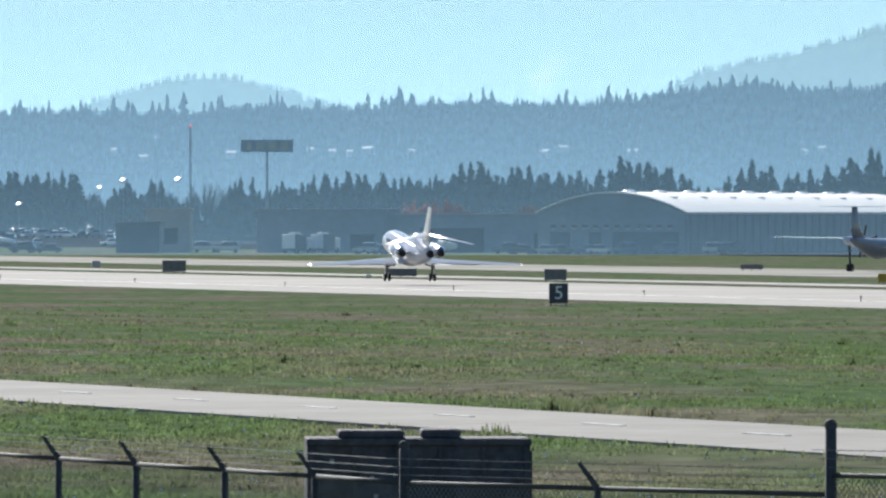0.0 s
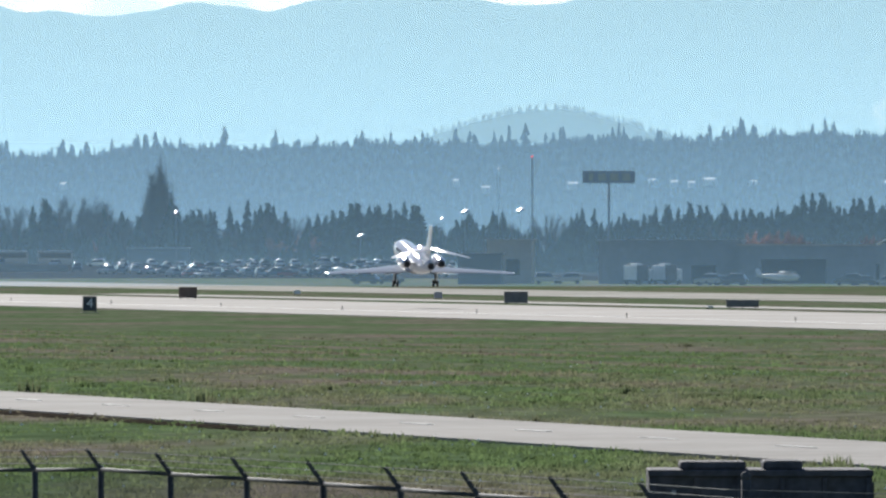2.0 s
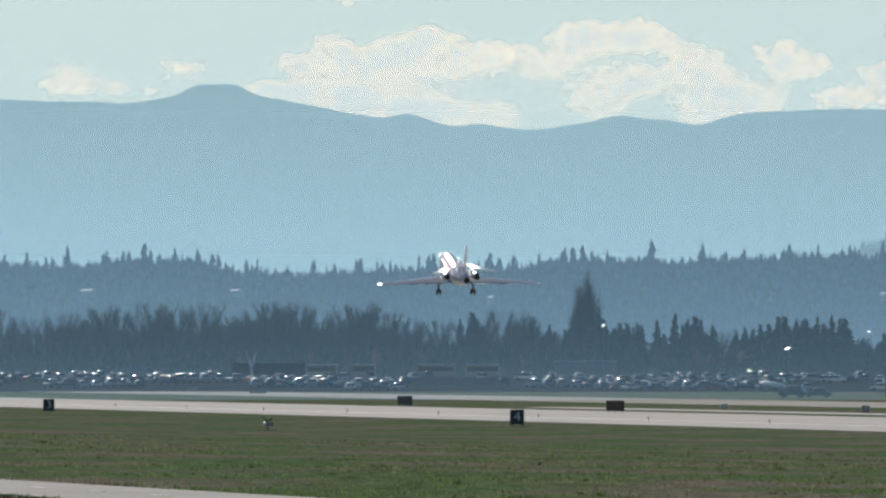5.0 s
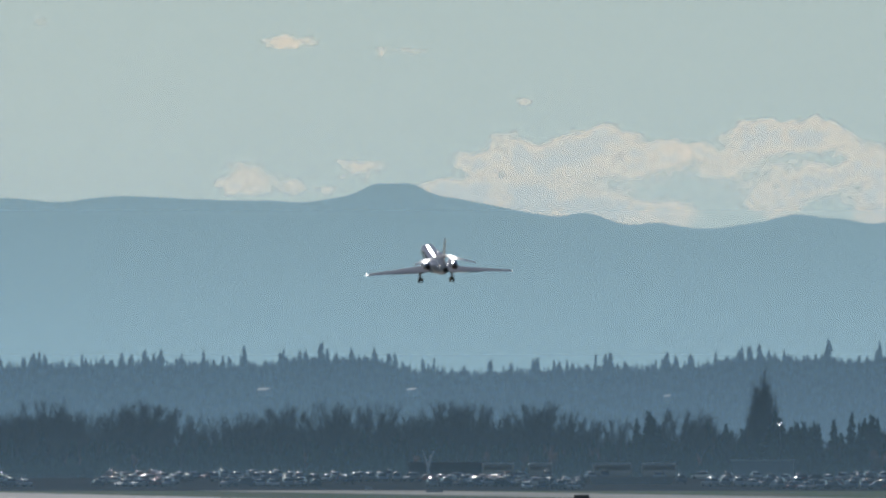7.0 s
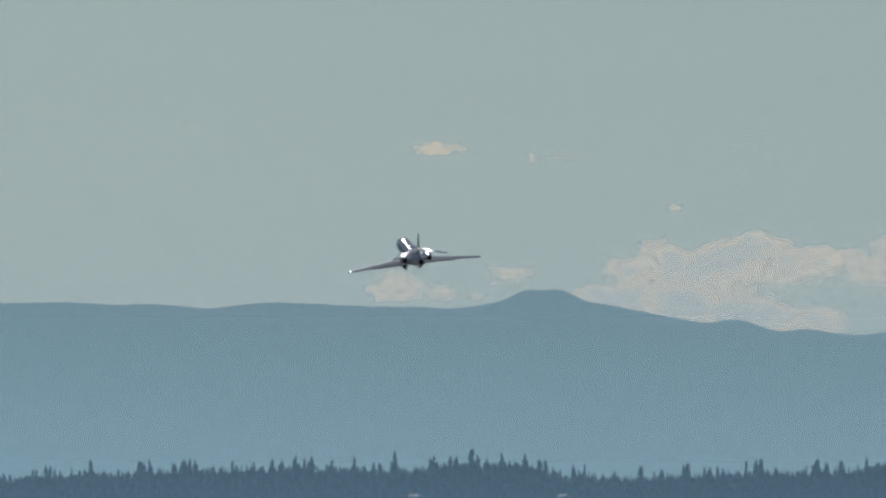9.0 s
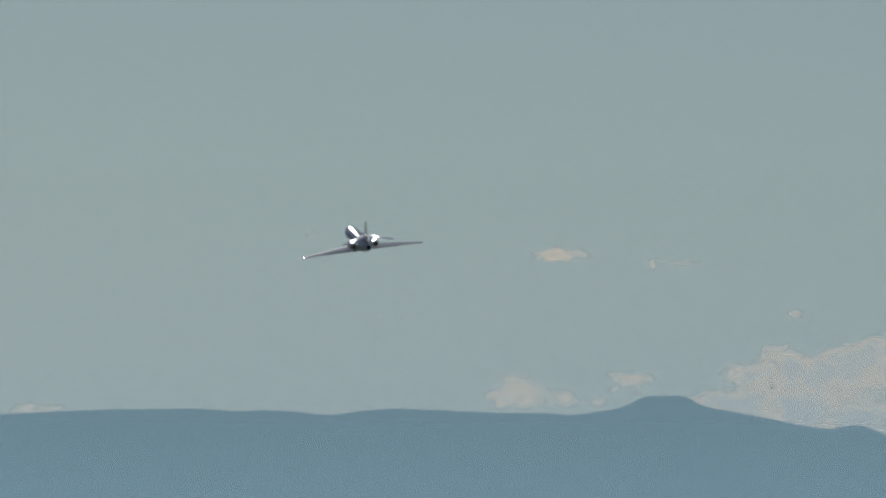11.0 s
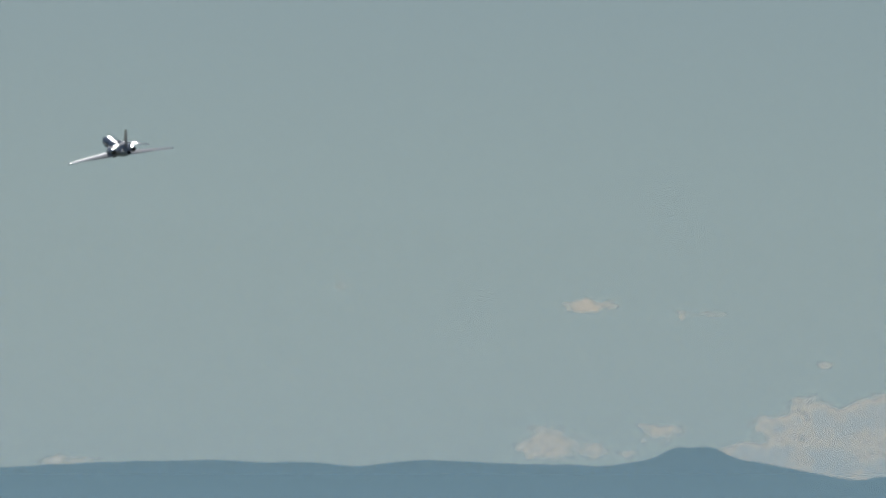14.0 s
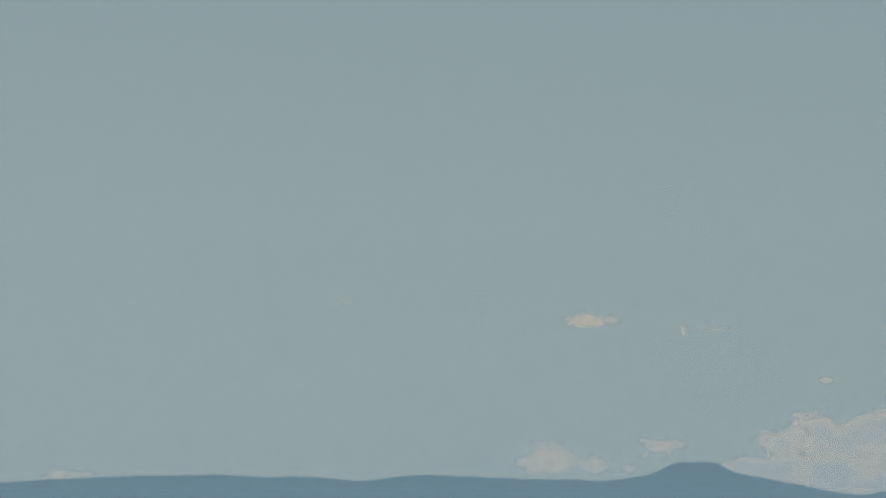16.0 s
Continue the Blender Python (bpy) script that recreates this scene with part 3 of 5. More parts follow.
    part("intake_lip", tube([(-3.62, 1.48, 0.44, 0.44), (-3.42, 1.48, 0.40, 0.40)], 20), METAL, duct, "polished metal intake lip", smooth=True)
    part("nozzle", tube([(-9.7, 0.78, 0.36, 0.36), (-10.15, 0.78, 0.29, 0.29), (-10.16, 0.78, 0.25, 0.25), (-9.95, 0.78, 0.23, 0.23)], 20), DARK, duct, "dark exhaust nozzle", smooth=True)
    legs = []
    for side in (-1, 1):
        bm = bmesh.new()
        rod(bm, (0, 0, 0), (0, 0, -1.15), 0.11, 0.075, 10)
        rod(bm, (0, 0.0, -0.25), (-side * 0.7, 0.0, 0.0), 0.05, n=8)
        rod(bm, (-0.26, 0, -1.15), (0.26, 0, -1.15), 0.06, n=8)
        leg = part("main_gear_leg", bm, STEEL, jet, "steel main gear leg with two wheels")
        for dx in (-0.2, 0.2):
            wheel_part(leg, dx, 0, -1.15, 0.36, 0.20)
        bm = bmesh.new()
        box(bm, (side * 0.16, 0, -0.45), (0.03, 0.62, 0.8), bevel=0.01)
        part("gear_door", bm, WHITE, leg)
        legs.append((leg, side * 1.99, -1.55, -1.10, side))
    bm = bmesh.new()
    rod(bm, (0, 0, 0), (0, 0, -1.25), 0.07, 0.06, 10)
    leg = part("nose_gear_leg", bm, STEEL, jet, "steel nose gear leg with two wheels")
    for dx in (-0.14, 0.14):
        wheel_part(leg, dx, 0, -1.2, 0.25, 0.14)
    legs.append((leg, 0.0, 5.7, -0.75, 0))
    return jet, legs


jet, jet_legs = build_jet()


# ---- perimeter fence ----
RAIL_Z = 3.84


def add_post(fence, v, top, r, arm, lean):
    z0 = ground(v)
    bm = bmesh.new()
    rod(bm, (v[0], v[1], z0 - 0.2), (v[0], v[1], top), r, n=12)
    post = part("post", bm, STEEL, fence, smooth=True)
    bm = bmesh.new()
    bmesh.ops.create_uvsphere(bm, u_segments=12, v_segments=6, radius=r * 1.15, matrix=Matrix.Translation((v[0], v[1], top)))
    part("post_cap", bm, STEEL, post, smooth=True)
    if arm:
        bm = bmesh.new()
        rod(bm, (v[0], v[1], top), (v[0] + lean[0], v[1] + lean[1], top + 0.215), 0.026, 0.018, n=6)
        part("arm", bm, STEEL, post)


def chain_link(fence, a, b, top, foot):
    """Woven wire between two posts: two slanting sets of thin wires, a diamond every 6 cm."""
    a, b = Vector((*a[:2], 0)), Vector((*b[:2], 0))
    d = b - a
    length, d = d.length, d.normalized()
    n = Vector((d.y, -d.x, 0))
    verts, faces = [], []
    h, w, step = top - foot, 0.0048, 0.062
    for way, off in ((1, 0.003), (-1, -0.003)):
        k = -h
        while k < length:
            pts = []
            for s, z in ((k, 0.0), (k + h, h)):
                pts.append((s, z))
            (s0, z0), (s1, z1) = pts
            if s0 < 0:
                z0, s0 = z0 - s0, 0
            if s1 > length:
                z1, s1 = z1 - (s1 - length), length
            if z1 > z0 + 0.01:
                if way < 0:
                    s0, s1 = length - s0, length - s1
                i0 = len(verts)
                for s, z in ((s0, z0), (s1, z1)):
                    for e in (-w, w):
                        q = a + d * (s + e) + n * off
                        verts.append((q.x, q.y, foot + z))
                faces.append((i0, i0 + 1, i0 + 3, i0 + 2))
            k += step
    tagged(mesh_part("chain_link", verts, faces, MESHWIRE, fence), "woven wire mesh")


def build_fence():
    fence = empty("perimeter_fence", Matrix(), "dark steel chain-link fence with barbed wire on slanting arms", "fence")
    lean = Vector((-0.155, 0.02, 0))
    # the long run, corner first: it draws away to the left, posts and rail heights fitted to the camera's view
    bearings = [-0.184, -0.602, -1.029, -1.447, -1.812, -2.177, -2.537, -2.897, -3.225] + [-3.225 - 0.31 * i for i in range(1, 8)]
    line = []
    for i, b in enumerate(bearings):
        d = 104.3 + 2.94 * i
        line.append(spot(b, d, RAIL_Z - 0.006 * i if i < 9 else 6.08 - 0.01795 * d))
    right = [line[0], Vector((1.30, 102.2, RAIL_Z)), Vector((3.19, 99.9, RAIL_Z)), Vector((5.1, 97.6, RAIL_Z)), Vector((7.0, 95.3, RAIL_Z))]
    for i, v in enumerate(line):
        add_post(fence, v, v.z + (0.32 if i == 0 else 0.0), 0.040 if i == 0 else 0.033, i > 0, lean)
    for i, v in enumerate(right[1:], 1):
        add_post(fence, v, v.z + (0.57 if i == 2 else 0.0), 0.047 if i == 2 else 0.03, i != 2, lean)
    for run in (line, right):
        for i, (a, b) in enumerate(zip(run, run[1:])):
            up = Vector((0, 0, 0.16 if run is right and i >= 2 else 0.0))
            bm = bmesh.new()
            rod(bm, a + up, b + up, 0.021, n=8)
            part("top_rail", bm, STEEL, fence, smooth=True)
            chain_link(fence, a, b, min(a.z, b.z) + up.z - 0.02, max(ground(a), ground(b)) + 0.03)
            for k in (0.33, 0.66, 1.0):
                o = lean * k + up + Vector((0, 0, 0.21 * k))
                bm = bmesh.new()
                rod(bm, a + o, b + o, 0.003, n=4)
                m = int((b - a).length / 0.13)
                for q in range(m):
                    c = a.lerp(b, (q + 0.5) / m) + o
                    rod(bm, c - Vector((0.015, 0, 0.01)), c + Vector((0.015, 0, 0.01)), 0.0025, n=3)
                part("barbed_wire", bm, MESHWIRE, fence)


build_fence()


# ---- dark steel bin behind the fence ----
def build_bin():
    c = spot(-0.114, 136.0)
    z0 = ground(c)
    m = Matrix.Translation((c.x, c.y, z0)) @ pose(0, 0, 0, 0, 0, 2.0)
    thing = empty("waste_skip", m, "dark navy steel skip with panelled sides and two low lids", "skip")
    bm = bmesh.new()
    box(bm, (0, 0.7, 1.05), (2.50, 1.5, 2.1), bevel=0.02)
    body = part("body", bm, BIN, thing)
    for i in range(6):
        bm = bmesh.new()
        box(bm, (-1.2 + i * 0.48, -0.065, 1.02), (0.05, 0.05, 1.98), bevel=0.008)
        part("rib", bm, BIN, body)
    bm = bmesh.new()
    box(bm, (0, -0.07, 2.06), (2.52, 0.07, 0.07), bevel=0.01)
    part("rim", bm, BIN, body)
    for x, w, z in ((-0.53, 0.74, 0.09), (0.25, 0.44, 0.10)):
        bm = bmesh.new()
        box(bm, (x, 0.5, 2.1 + z / 2), (w, 1.0, z), bevel=0.03)
        part("lid", bm, BIN, thing)
    bm = bmesh.new()
    box(bm, (1.262, 0.7, 1.0), (0.02, 1.4, 1.9))
    part("end_panel", bm, STEEL, body)
    rng = random.Random(3)
    for i in range(5):
        bm = bmesh.new()
        box(bm, (rng.uniform(-1.0, 1.0), -0.056, rng.uniform(1.3, 1.95)), (0.05, 0.012, 0.05))
        part("sticker", bm, GREY, body)


build_bin()


# ---- runway signs, lights and airfield equipment ----
def text_mesh(name, body, size, mat, parent, at, depth=0.01):
    cu = bpy.data.curves.new(name, "FONT")
    cu.body, cu.size, cu.extrude, cu.align_x, cu.align_y = body, size, depth, "CENTER", "CENTER"
    tmp = bpy.data.objects.new(name, cu)
    scene.collection.objects.link(tmp)
    me = bpy.data.meshes.new_from_object(tmp)
    bpy.data.objects.remove(tmp)
    me.materials.append(mat) if not me.materials else None
    me.materials[0] = mat
    ob = new(name, me)
    ob.parent = parent
    ob.matrix_basis = at
    return ob


def build_distance_signs():
    for i, digit in enumerate("543"):
        v = lane(199.0 - 0.55 * i, 795.5 + 305 * i)
        turn = 5 if i == 0 else 10
        thing = empty("distance_sign", Matrix.Translation((v.x, v.y, 0)) @ pose(0, 0, 0, 0, 0, turn),
                      "black runway distance sign with a white %s, on short legs" % digit, "sign", "runway distance signs")
        bm = bmesh.new()
        box(bm, (0, 0, 0.86), (1.28, 0.32, 1.36), bevel=0.03)
        body = part("cabinet", bm, SIGNBLACK, thing)
        bm = bmesh.new()
        box(bm, (0, -0.165, 0.86), (1.16, 0.02, 1.22), bevel=0.005)
        face = part("face", bm, SIGNBLACK, body)
        text_mesh("digit", digit, 1.28, SIGNWHITE, face, Matrix.Translation((0, -0.18, 0.86)) @ pose(0, 0, 0, 90, 0, 0))
        for x in (-0.5, 0.5):
            bm = bmesh.new()
            rod(bm, (x, 0, -0.03), (x, 0, 0.2), 0.04, n=8)
            part("leg", bm, STEEL, thing)
        bm = bmesh.new()
        box(bm, (0, 0, 0.02), (1.6, 0.8, 0.08), bevel=0.01)
        part("footing", bm, CONCRETE, thing)


build_distance_signs()
OLIVE = material("sign_back", (0.22, 0.22, 0.205), 0.7, scale=1.0, spread=0.3)
BROWN = material("brown_sign_back", (0.17, 0.125, 0.095), 0.7, scale=1.0, spread=0.3)
YELLOW = material("yellow_sign", (0.55, 0.33, 0.03), 0.6, scale=1.0, spread=0.2)


def build_sign_box(bearing, distance, width, height, mat, label):
    v = spot(bearing, distance)
    thing = empty("guidance_sign", Matrix.Translation((v.x, v.y, 0)) @ pose(0, 0, 0, 0, 0, 12), label, "sign", "taxiway guidance signs")
    bm = bmesh.new()
    box(bm, (0, 0, 0.22 + (height - 0.22) / 2), (width, 0.28, height - 0.22), bevel=0.03)
    body = part("cabinet", bm, mat, thing)
    for x in (-width * 0.4, 0, width * 0.4):
        bm = bmesh.new()
        rod(bm, (x, 0, -0.03), (x, 0, 0.25), 0.04, n=8)
        part("leg", bm, STEEL, thing)
        bm = bmesh.new()
        box(bm, (x, -0.15, 0.22 + (height - 0.22) / 2), (0.05, 0.03, height - 0.3))
        part("stiffener", bm, mat, body)


for row in ((0.530, 1112, 2.05, 1.2, OLIVE, "dark back of a taxiway guidance sign at the runway's far edge"),
            (-0.200, 1180, 3.2, 0.95, OLIVE, "long dark back of a taxiway guidance sign"),
            (-1.268, 1272, 2.5, 1.4, OLIVE, "dark olive back of a taxiway guidance sign"),
            (-1.635, 1378, 0.9, 0.95, GREY, "small grey cabinet at the runway's far edge"),
            (-2.815, 1395, 2.1, 1.45, BROWN, "brown back of a taxiway guidance sign"),
            (-3.807, 1594, 2.0, 1.4, OLIVE, "dark back of a guidance sign in the grass"),
            (1.455, 1330, 2.5, 0.75, OLIVE, "low dark guidance sign beside the taxiway"),
            (2.075, 1080, 0.9, 0.95, YELLOW, "yellow guidance sign at the taxiway"),
            (-5.670, 2500, 5.0, 2.6, OLIVE, "large dark equipment box beyond the taxiway"),
            (-5.320, 2400, 1.2, 1.3, OLIVE, "small dark cabinet beyond the taxiway"),
            (-4.810, 2320, 1.6, 0.8, GREY, "small grey equipment box beyond the taxiway"),
            (-4.500, 2150, 3.0, 0.6, OLIVE, "low green-grey cover in the grass"),
            (-0.354, 1170, 0.6, 0.42, SIGNWHITE, "small white marker at the runway's far edge"),
            (-2.300, 1500, 0.8, 0.7, SIGNWHITE, "small white marker box by the taxiway")):
    build_sign_box(*row)


def build_edge_lights():
    first = None
    for i in range(-2, 16):
        v = lane(227.5, 822 + 61 * i)
        m = Matrix.Translation((v.x, v.y, 0.05))
        if first:
            copy_thing(first, m)
            continue
        first = empty("edge_light", m, "small dark runway edge light on a thin stem", "runway light", "runway edge lights")
        bm = bmesh.new()
        rod(bm, (0, 0, 0), (0, 0, 0.30), 0.03, n=8)
        part("stem", bm, SIGNBLACK, first)
        bm = bmesh.new()
        rod(bm, (0, 0, 0.30), (0, 0, 0.36), 0.075, n=10)
        bmesh.ops.create_uvsphere(bm, u_segments=10, v_segments=6, radius=0.07, matrix=Matrix.Translation((0, 0, 0.37)))
        part("lamp_head", bm, SIGNBLACK, first)


build_edge_lights()


def build_approach_aid():
    v = spot(-4.455, 1042)
    thing = empty("landing_aid", Matrix.Translation((v.x, v.y, 0)) @ pose(0, 0, 0, 0, 0, 25), "small grey instrument post with two arms in the grass", "instrument")
    bm = bmesh.new()
    rod(bm, (0, 0, -0.1), (0, 0, 0.9), 0.06, n=8)
    part("post", bm, STEEL, thing)
    for x, z in ((-0.55, 1.35), (0.45, 1.15)):
        bm = bmesh.new()
        rod(bm, (0, 0, 0.85), (x, 0, z), 0.05, n=6)
        part("arm", bm, STEEL, thing)
    bm = bmesh.new()
    box(bm, (0.1, 0, 0.62), (0.8, 0.35, 0.34), bevel=0.04)
    part("case", bm, GREY, thing)
    bm = bmesh.new()
    box(bm, (0, 0, 0.04), (1.5, 0.7, 0.2), bevel=0.02)
    part("footing", bm, CONCRETE, thing)


build_approach_aid()


# ---- buildings beyond the taxiway ----
def turned(bearing, distance, turn, z=0.0):
    v = spot(bearing, distance, z)
    return Matrix.Translation(v) @ pose(0, 0, 0, 0, 0, turn)


def build_arched_hangar():
    """Long hangar with a shallow arched white roof; its gable faces the runway."""
    W, L, EAVE, CROWN = 23.6, 210.0, 6.3, 9.5
    thing = empty("arched_hangar", turned(0.794, 1900, -13.0), "long grey hangar with an arched white roof", "hangar")
    n = 20

    def arch(u):
        return EAVE + (CROWN - EAVE) * (1 - (2 * u - 1) ** 2)
    bm = bmesh.new()
    front = [bm.verts.new((W * (i / n - 0.5), 0, arch(i / n))) for i in range(n + 1)]
    back = [bm.verts.new((v.co.x, 0.3, v.co.z)) for v in front]
    f0, f1 = bm.verts.new((-W / 2, 0, 0)), bm.verts.new((W / 2, 0, 0))
    g0, g1 = bm.verts.new((-W / 2, 0.3, 0)), bm.verts.new((W / 2, 0.3, 0))
    bm.faces.new([f0, f1] + front[::-1]), bm.faces.new([g1, g0] + back)
    for i in range(n):
        bm.faces.new((front[i], front[i + 1], back[i + 1], back[i]))
    gable = part("gable_wall", bm, HANGARWALL, thing, "grey sheet gable wall")
    bm = bmesh.new()
    rings = []
    for y in (-0.25, L):
        rings.append([bm.verts.new(((W + 0.8) * (i / n - 0.5), y, arch(i / n) + 0.05)) for i in range(n + 1)])
        rings.append([bm.verts.new(((W + 0.8) * (i / n - 0.5), y, arch(i / n) + 0.30)) for i in range(n + 1)])
    for i in range(n):
        bm.faces.new((rings[0][i], rings[0][i + 1], rings[1][i + 1], rings[1][i]))
        bm.faces.new((rings[1][i], rings[1][i + 1], rings[3][i + 1], rings[3][i]))
        bm.faces.new((rings[0][i], rings[0][i + 1], rings[2][i + 1], rings[2][i]))
    bmesh.ops.recalc_face_normals(bm, faces=bm.faces)
    roof = part("roof", bm, ROOFMETAL, thing, "curved white roof")
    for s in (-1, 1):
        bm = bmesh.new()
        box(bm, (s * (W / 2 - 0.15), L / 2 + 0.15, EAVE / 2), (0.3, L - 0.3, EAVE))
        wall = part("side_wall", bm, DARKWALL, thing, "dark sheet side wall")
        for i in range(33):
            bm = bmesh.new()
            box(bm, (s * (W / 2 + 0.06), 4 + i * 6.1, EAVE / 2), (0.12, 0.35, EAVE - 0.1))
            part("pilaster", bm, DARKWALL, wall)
    for i in range(9):
        bm = bmesh.new()
        y = 8 + i * 23.0
        bmesh.ops.create_uvsphere(bm, u_segments=14, v_segments=8, radius=1.0, matrix=Matrix.Translation((1.2, y, CROWN + 0.25)) @ Matrix.Diagonal((1.2, 1.2, 0.35, 1)))
        part("roof_vent", bm, PALEROOF, roof)
        bm = bmesh.new()
        box(bm, (6.2, y + 9, arch(0.5 + 6.2 / W) + 0.36), (1.4, 2.0, 0.2), bevel=0.06)
        part("skylight", bm, PALEROOF, roof)
    for i in range(12):
        bm = bmesh.new()
        box(bm, (-9.3 + i * 1.7, -0.04, 4.35), (0.85, 0.08, 0.5))
        part("window", bm, GLASS, gable)
        bm = bmesh.new()
        box(bm, (-9.3 + i * 1.7, -0.07, 4.08), (0.95, 0.14, 0.08))
        part("window_sill", bm, SIGNWHITE, gable)
    for x, w in ((-8.2, 3.2), (-2.6, 2.0), (3.4, 6.4), (8.6, 4.4)):
        bm = bmesh.new()
        box(bm, (x, -0.05, 1.75), (w, 0.1, 3.5), bevel=0.02)
        part("door", bm, DARKWALL, gable, "dark sliding door")


def build_block(name, bearing, distance, turn, w, d, h, wall_mat, roof_mat, label, doors=(), slope=0.0):
    """Flat-roofed building: walls, a roof slab with a parapet edge, and doors (x, width, bottom, top) as panels of
    painted shade.
    """
    thing = empty(name, turned(bearing, distance, turn), label, "building")
    bm = bmesh.new()
    box(bm, (0, d / 2, h / 2), (w, d, h))
    wall = part("wall", bm, wall_mat, thing)
    bm = bmesh.new()
    box(bm, (0, d / 2, h + 0.15), (w + 0.7, d + 0.7, 0.3), bevel=0.05)
    part("roof", bm, roof_mat, thing)
    k = int(w / 4)
    for i in range(k):
        bm = bmesh.new()
        box(bm, (-w / 2 + (i + 0.5) * w / k, -0.04, h / 2), (0.22, 0.08, h - 0.1))
        part("pilaster", bm, wall_mat, wall)
    for x, dw, z0, z1 in doors:
        # near-black panel on the wall stands in for shade inside the opening
        bm = bmesh.new()
        box(bm, (x, -0.08, (z0 + z1) / 2), (dw, 0.1, z1 - z0), bevel=0.02)
        part("door", bm, SHADOWBAY, wall, "flush near-black panel painted as the shade of an open bay")
    return thing


build_arched_hangar()
build_block("workshop", -0.54, 1990, -2, 23.5, 14, 6.9, HANGARWALL, HANGARWALL, "long low grey sheet-metal workshop", ((5.5, 4.0, 0, 3.0),))
build_block("open_hangar", 0.20, 1985, -2, 29.0, 16, 6.2, HANGARWALL, TANWALL, "grey hangar with a wide flush near-black panel painted as the shade of an open bay", ((-5.5, 10.5, 0, 4.0), (9.5, 3.0, 0, 3.2)))
build_block("store", -1.30, 2000, -2, 7.4, 9, 7.0, TANWALL, TANWALL, "tan storehouse with a dark doorway", ((0.6, 2.2, 1.4, 4.0),))
build_block("shed", -1.44, 1960, -2, 7.0, 6, 4.8, DARKWALL, DARKWALL, "dark low shed beside the storehouse")
build_block("low_house", -2.955, 2670, 2, 13.5, 9, 5.6, DARKWALL, HANGARWALL, "low dark house with a pale flat roof beside the car park", ((-3.0, 2.0, 0.5, 2.5), (2.5, 2.0, 0.5, 2.5)))
build_block("yard_office", -4.45, 2475, 2, 15.0, 8, 5.2, DARKWALL, DARKWALL, "dark low office among parked cars")
build_block("yard_wall", -3.57, 2396, 2, 16.0, 0.4, 2.3, TANWALL, TANWALL, "pale concrete yard wall")


def build_mast():
    thing = empty("lattice_mast", turned(-1.191, 2300, 0), "thin lattice mast, its colour paled for haze, with a red beacon", "mast")
    for dx, dy in ((-0.25, -0.2), (0.25, -0.2), (0, 0.25)):
        bm = bmesh.new()
        rod(bm, (dx, dy, -0.2), (dx * 0.55, dy * 0.55, 23.0), 0.035, n=6)
        part("chord", bm, HAZEDSTEEL, thing)
    for i in range(22):
        bm = bmesh.new()
        a, b = 1 - 0.45 * i / 22, 1 - 0.45 * (i + 1) / 22
        rod(bm, (-0.25 * a, -0.2 * a, i * 1.03), (0.25 * b, -0.2 * b, (i + 1) * 1.03), 0.03, n=4)
        rod(bm, (0.25 * a, -0.2 * a, i * 1.03), (0, 0.25 * b, (i + 1) * 1.03), 0.03, n=4)
        part("brace", bm, HAZEDSTEEL, thing)
    bm = bmesh.new()
    bmesh.ops.create_uvsphere(bm, u_segments=10, v_segments=8, radius=0.2, matrix=Matrix.Translation((0, 0, 23.1)))
    part("beacon", bm, REDLAMP, thing, "glowing red beacon")


build_mast()


def build_billboard():
    thing = empty("billboard", turned(-0.830, 2640, 0), "wide billboard with dull yellow bars on one pole, colours paled for haze", "billboard")
    bm = bmesh.new()
    box(bm, (0, 0, 21.2), (11.4, 0.9, 2.7), bevel=0.08)
    board = part("board", bm, BOARD, thing)
    for x, w in ((-3.9, 1.0), (-1.5, 1.7), (1.2, 1.7), (3.8, 1.7)):
        bm = bmesh.new()
        box(bm, (x, -0.47, 21.2), (w, 0.06, 1.6), bevel=0.02)
        part("bar", bm, GOLD, board)
    bm = bmesh.new()
    rod(bm, (0, 0.2, -0.2), (0, 0.2, 20.0), 0.28, n=12)
    part("pole", bm, HAZEDSTEEL, thing, smooth=True)


build_billboard()


def build_flood_lamps():
    first = None
    for b, d, z, k in ((-1.508, 2300, 12.7, 1.0), (-1.247, 2290, 13.0, 1.0), (-1.617, 2310, 11.4, 0.5), (-2.00, 2300, 8.2, 0.8), (-2.87, 2450, 13.0, 0.6), (-1.35, 2420, 21.6, 0.3)):
        thing = empty("flood_lamp", turned(b, d, 0), "tall thin pole with a metal lamp head tilted to glint at the camera", "street lamp", "flood lamps")
        bm = bmesh.new()
        rod(bm, (0, 0, -0.2), (0, 0, z), 0.05, 0.035, n=6)
        part("pole", bm, HANGARWALL, thing)
        # tilt chosen so the sun's glint on the metal reaches the camera
        bm = bmesh.new()
        bmesh.ops.create_uvsphere(bm, u_segments=14, v_segments=8, radius=1.0,
                                  matrix=Matrix.Translation((0, 0, z)) @ pose(0, 0, 0, 15, -20, 0) @ Matrix.Diagonal((0.95 * k, 0.75 * k, 0.22 * k, 1)))
        part("lamp_head", bm, METAL, thing, smooth=True)


build_flood_lamps()


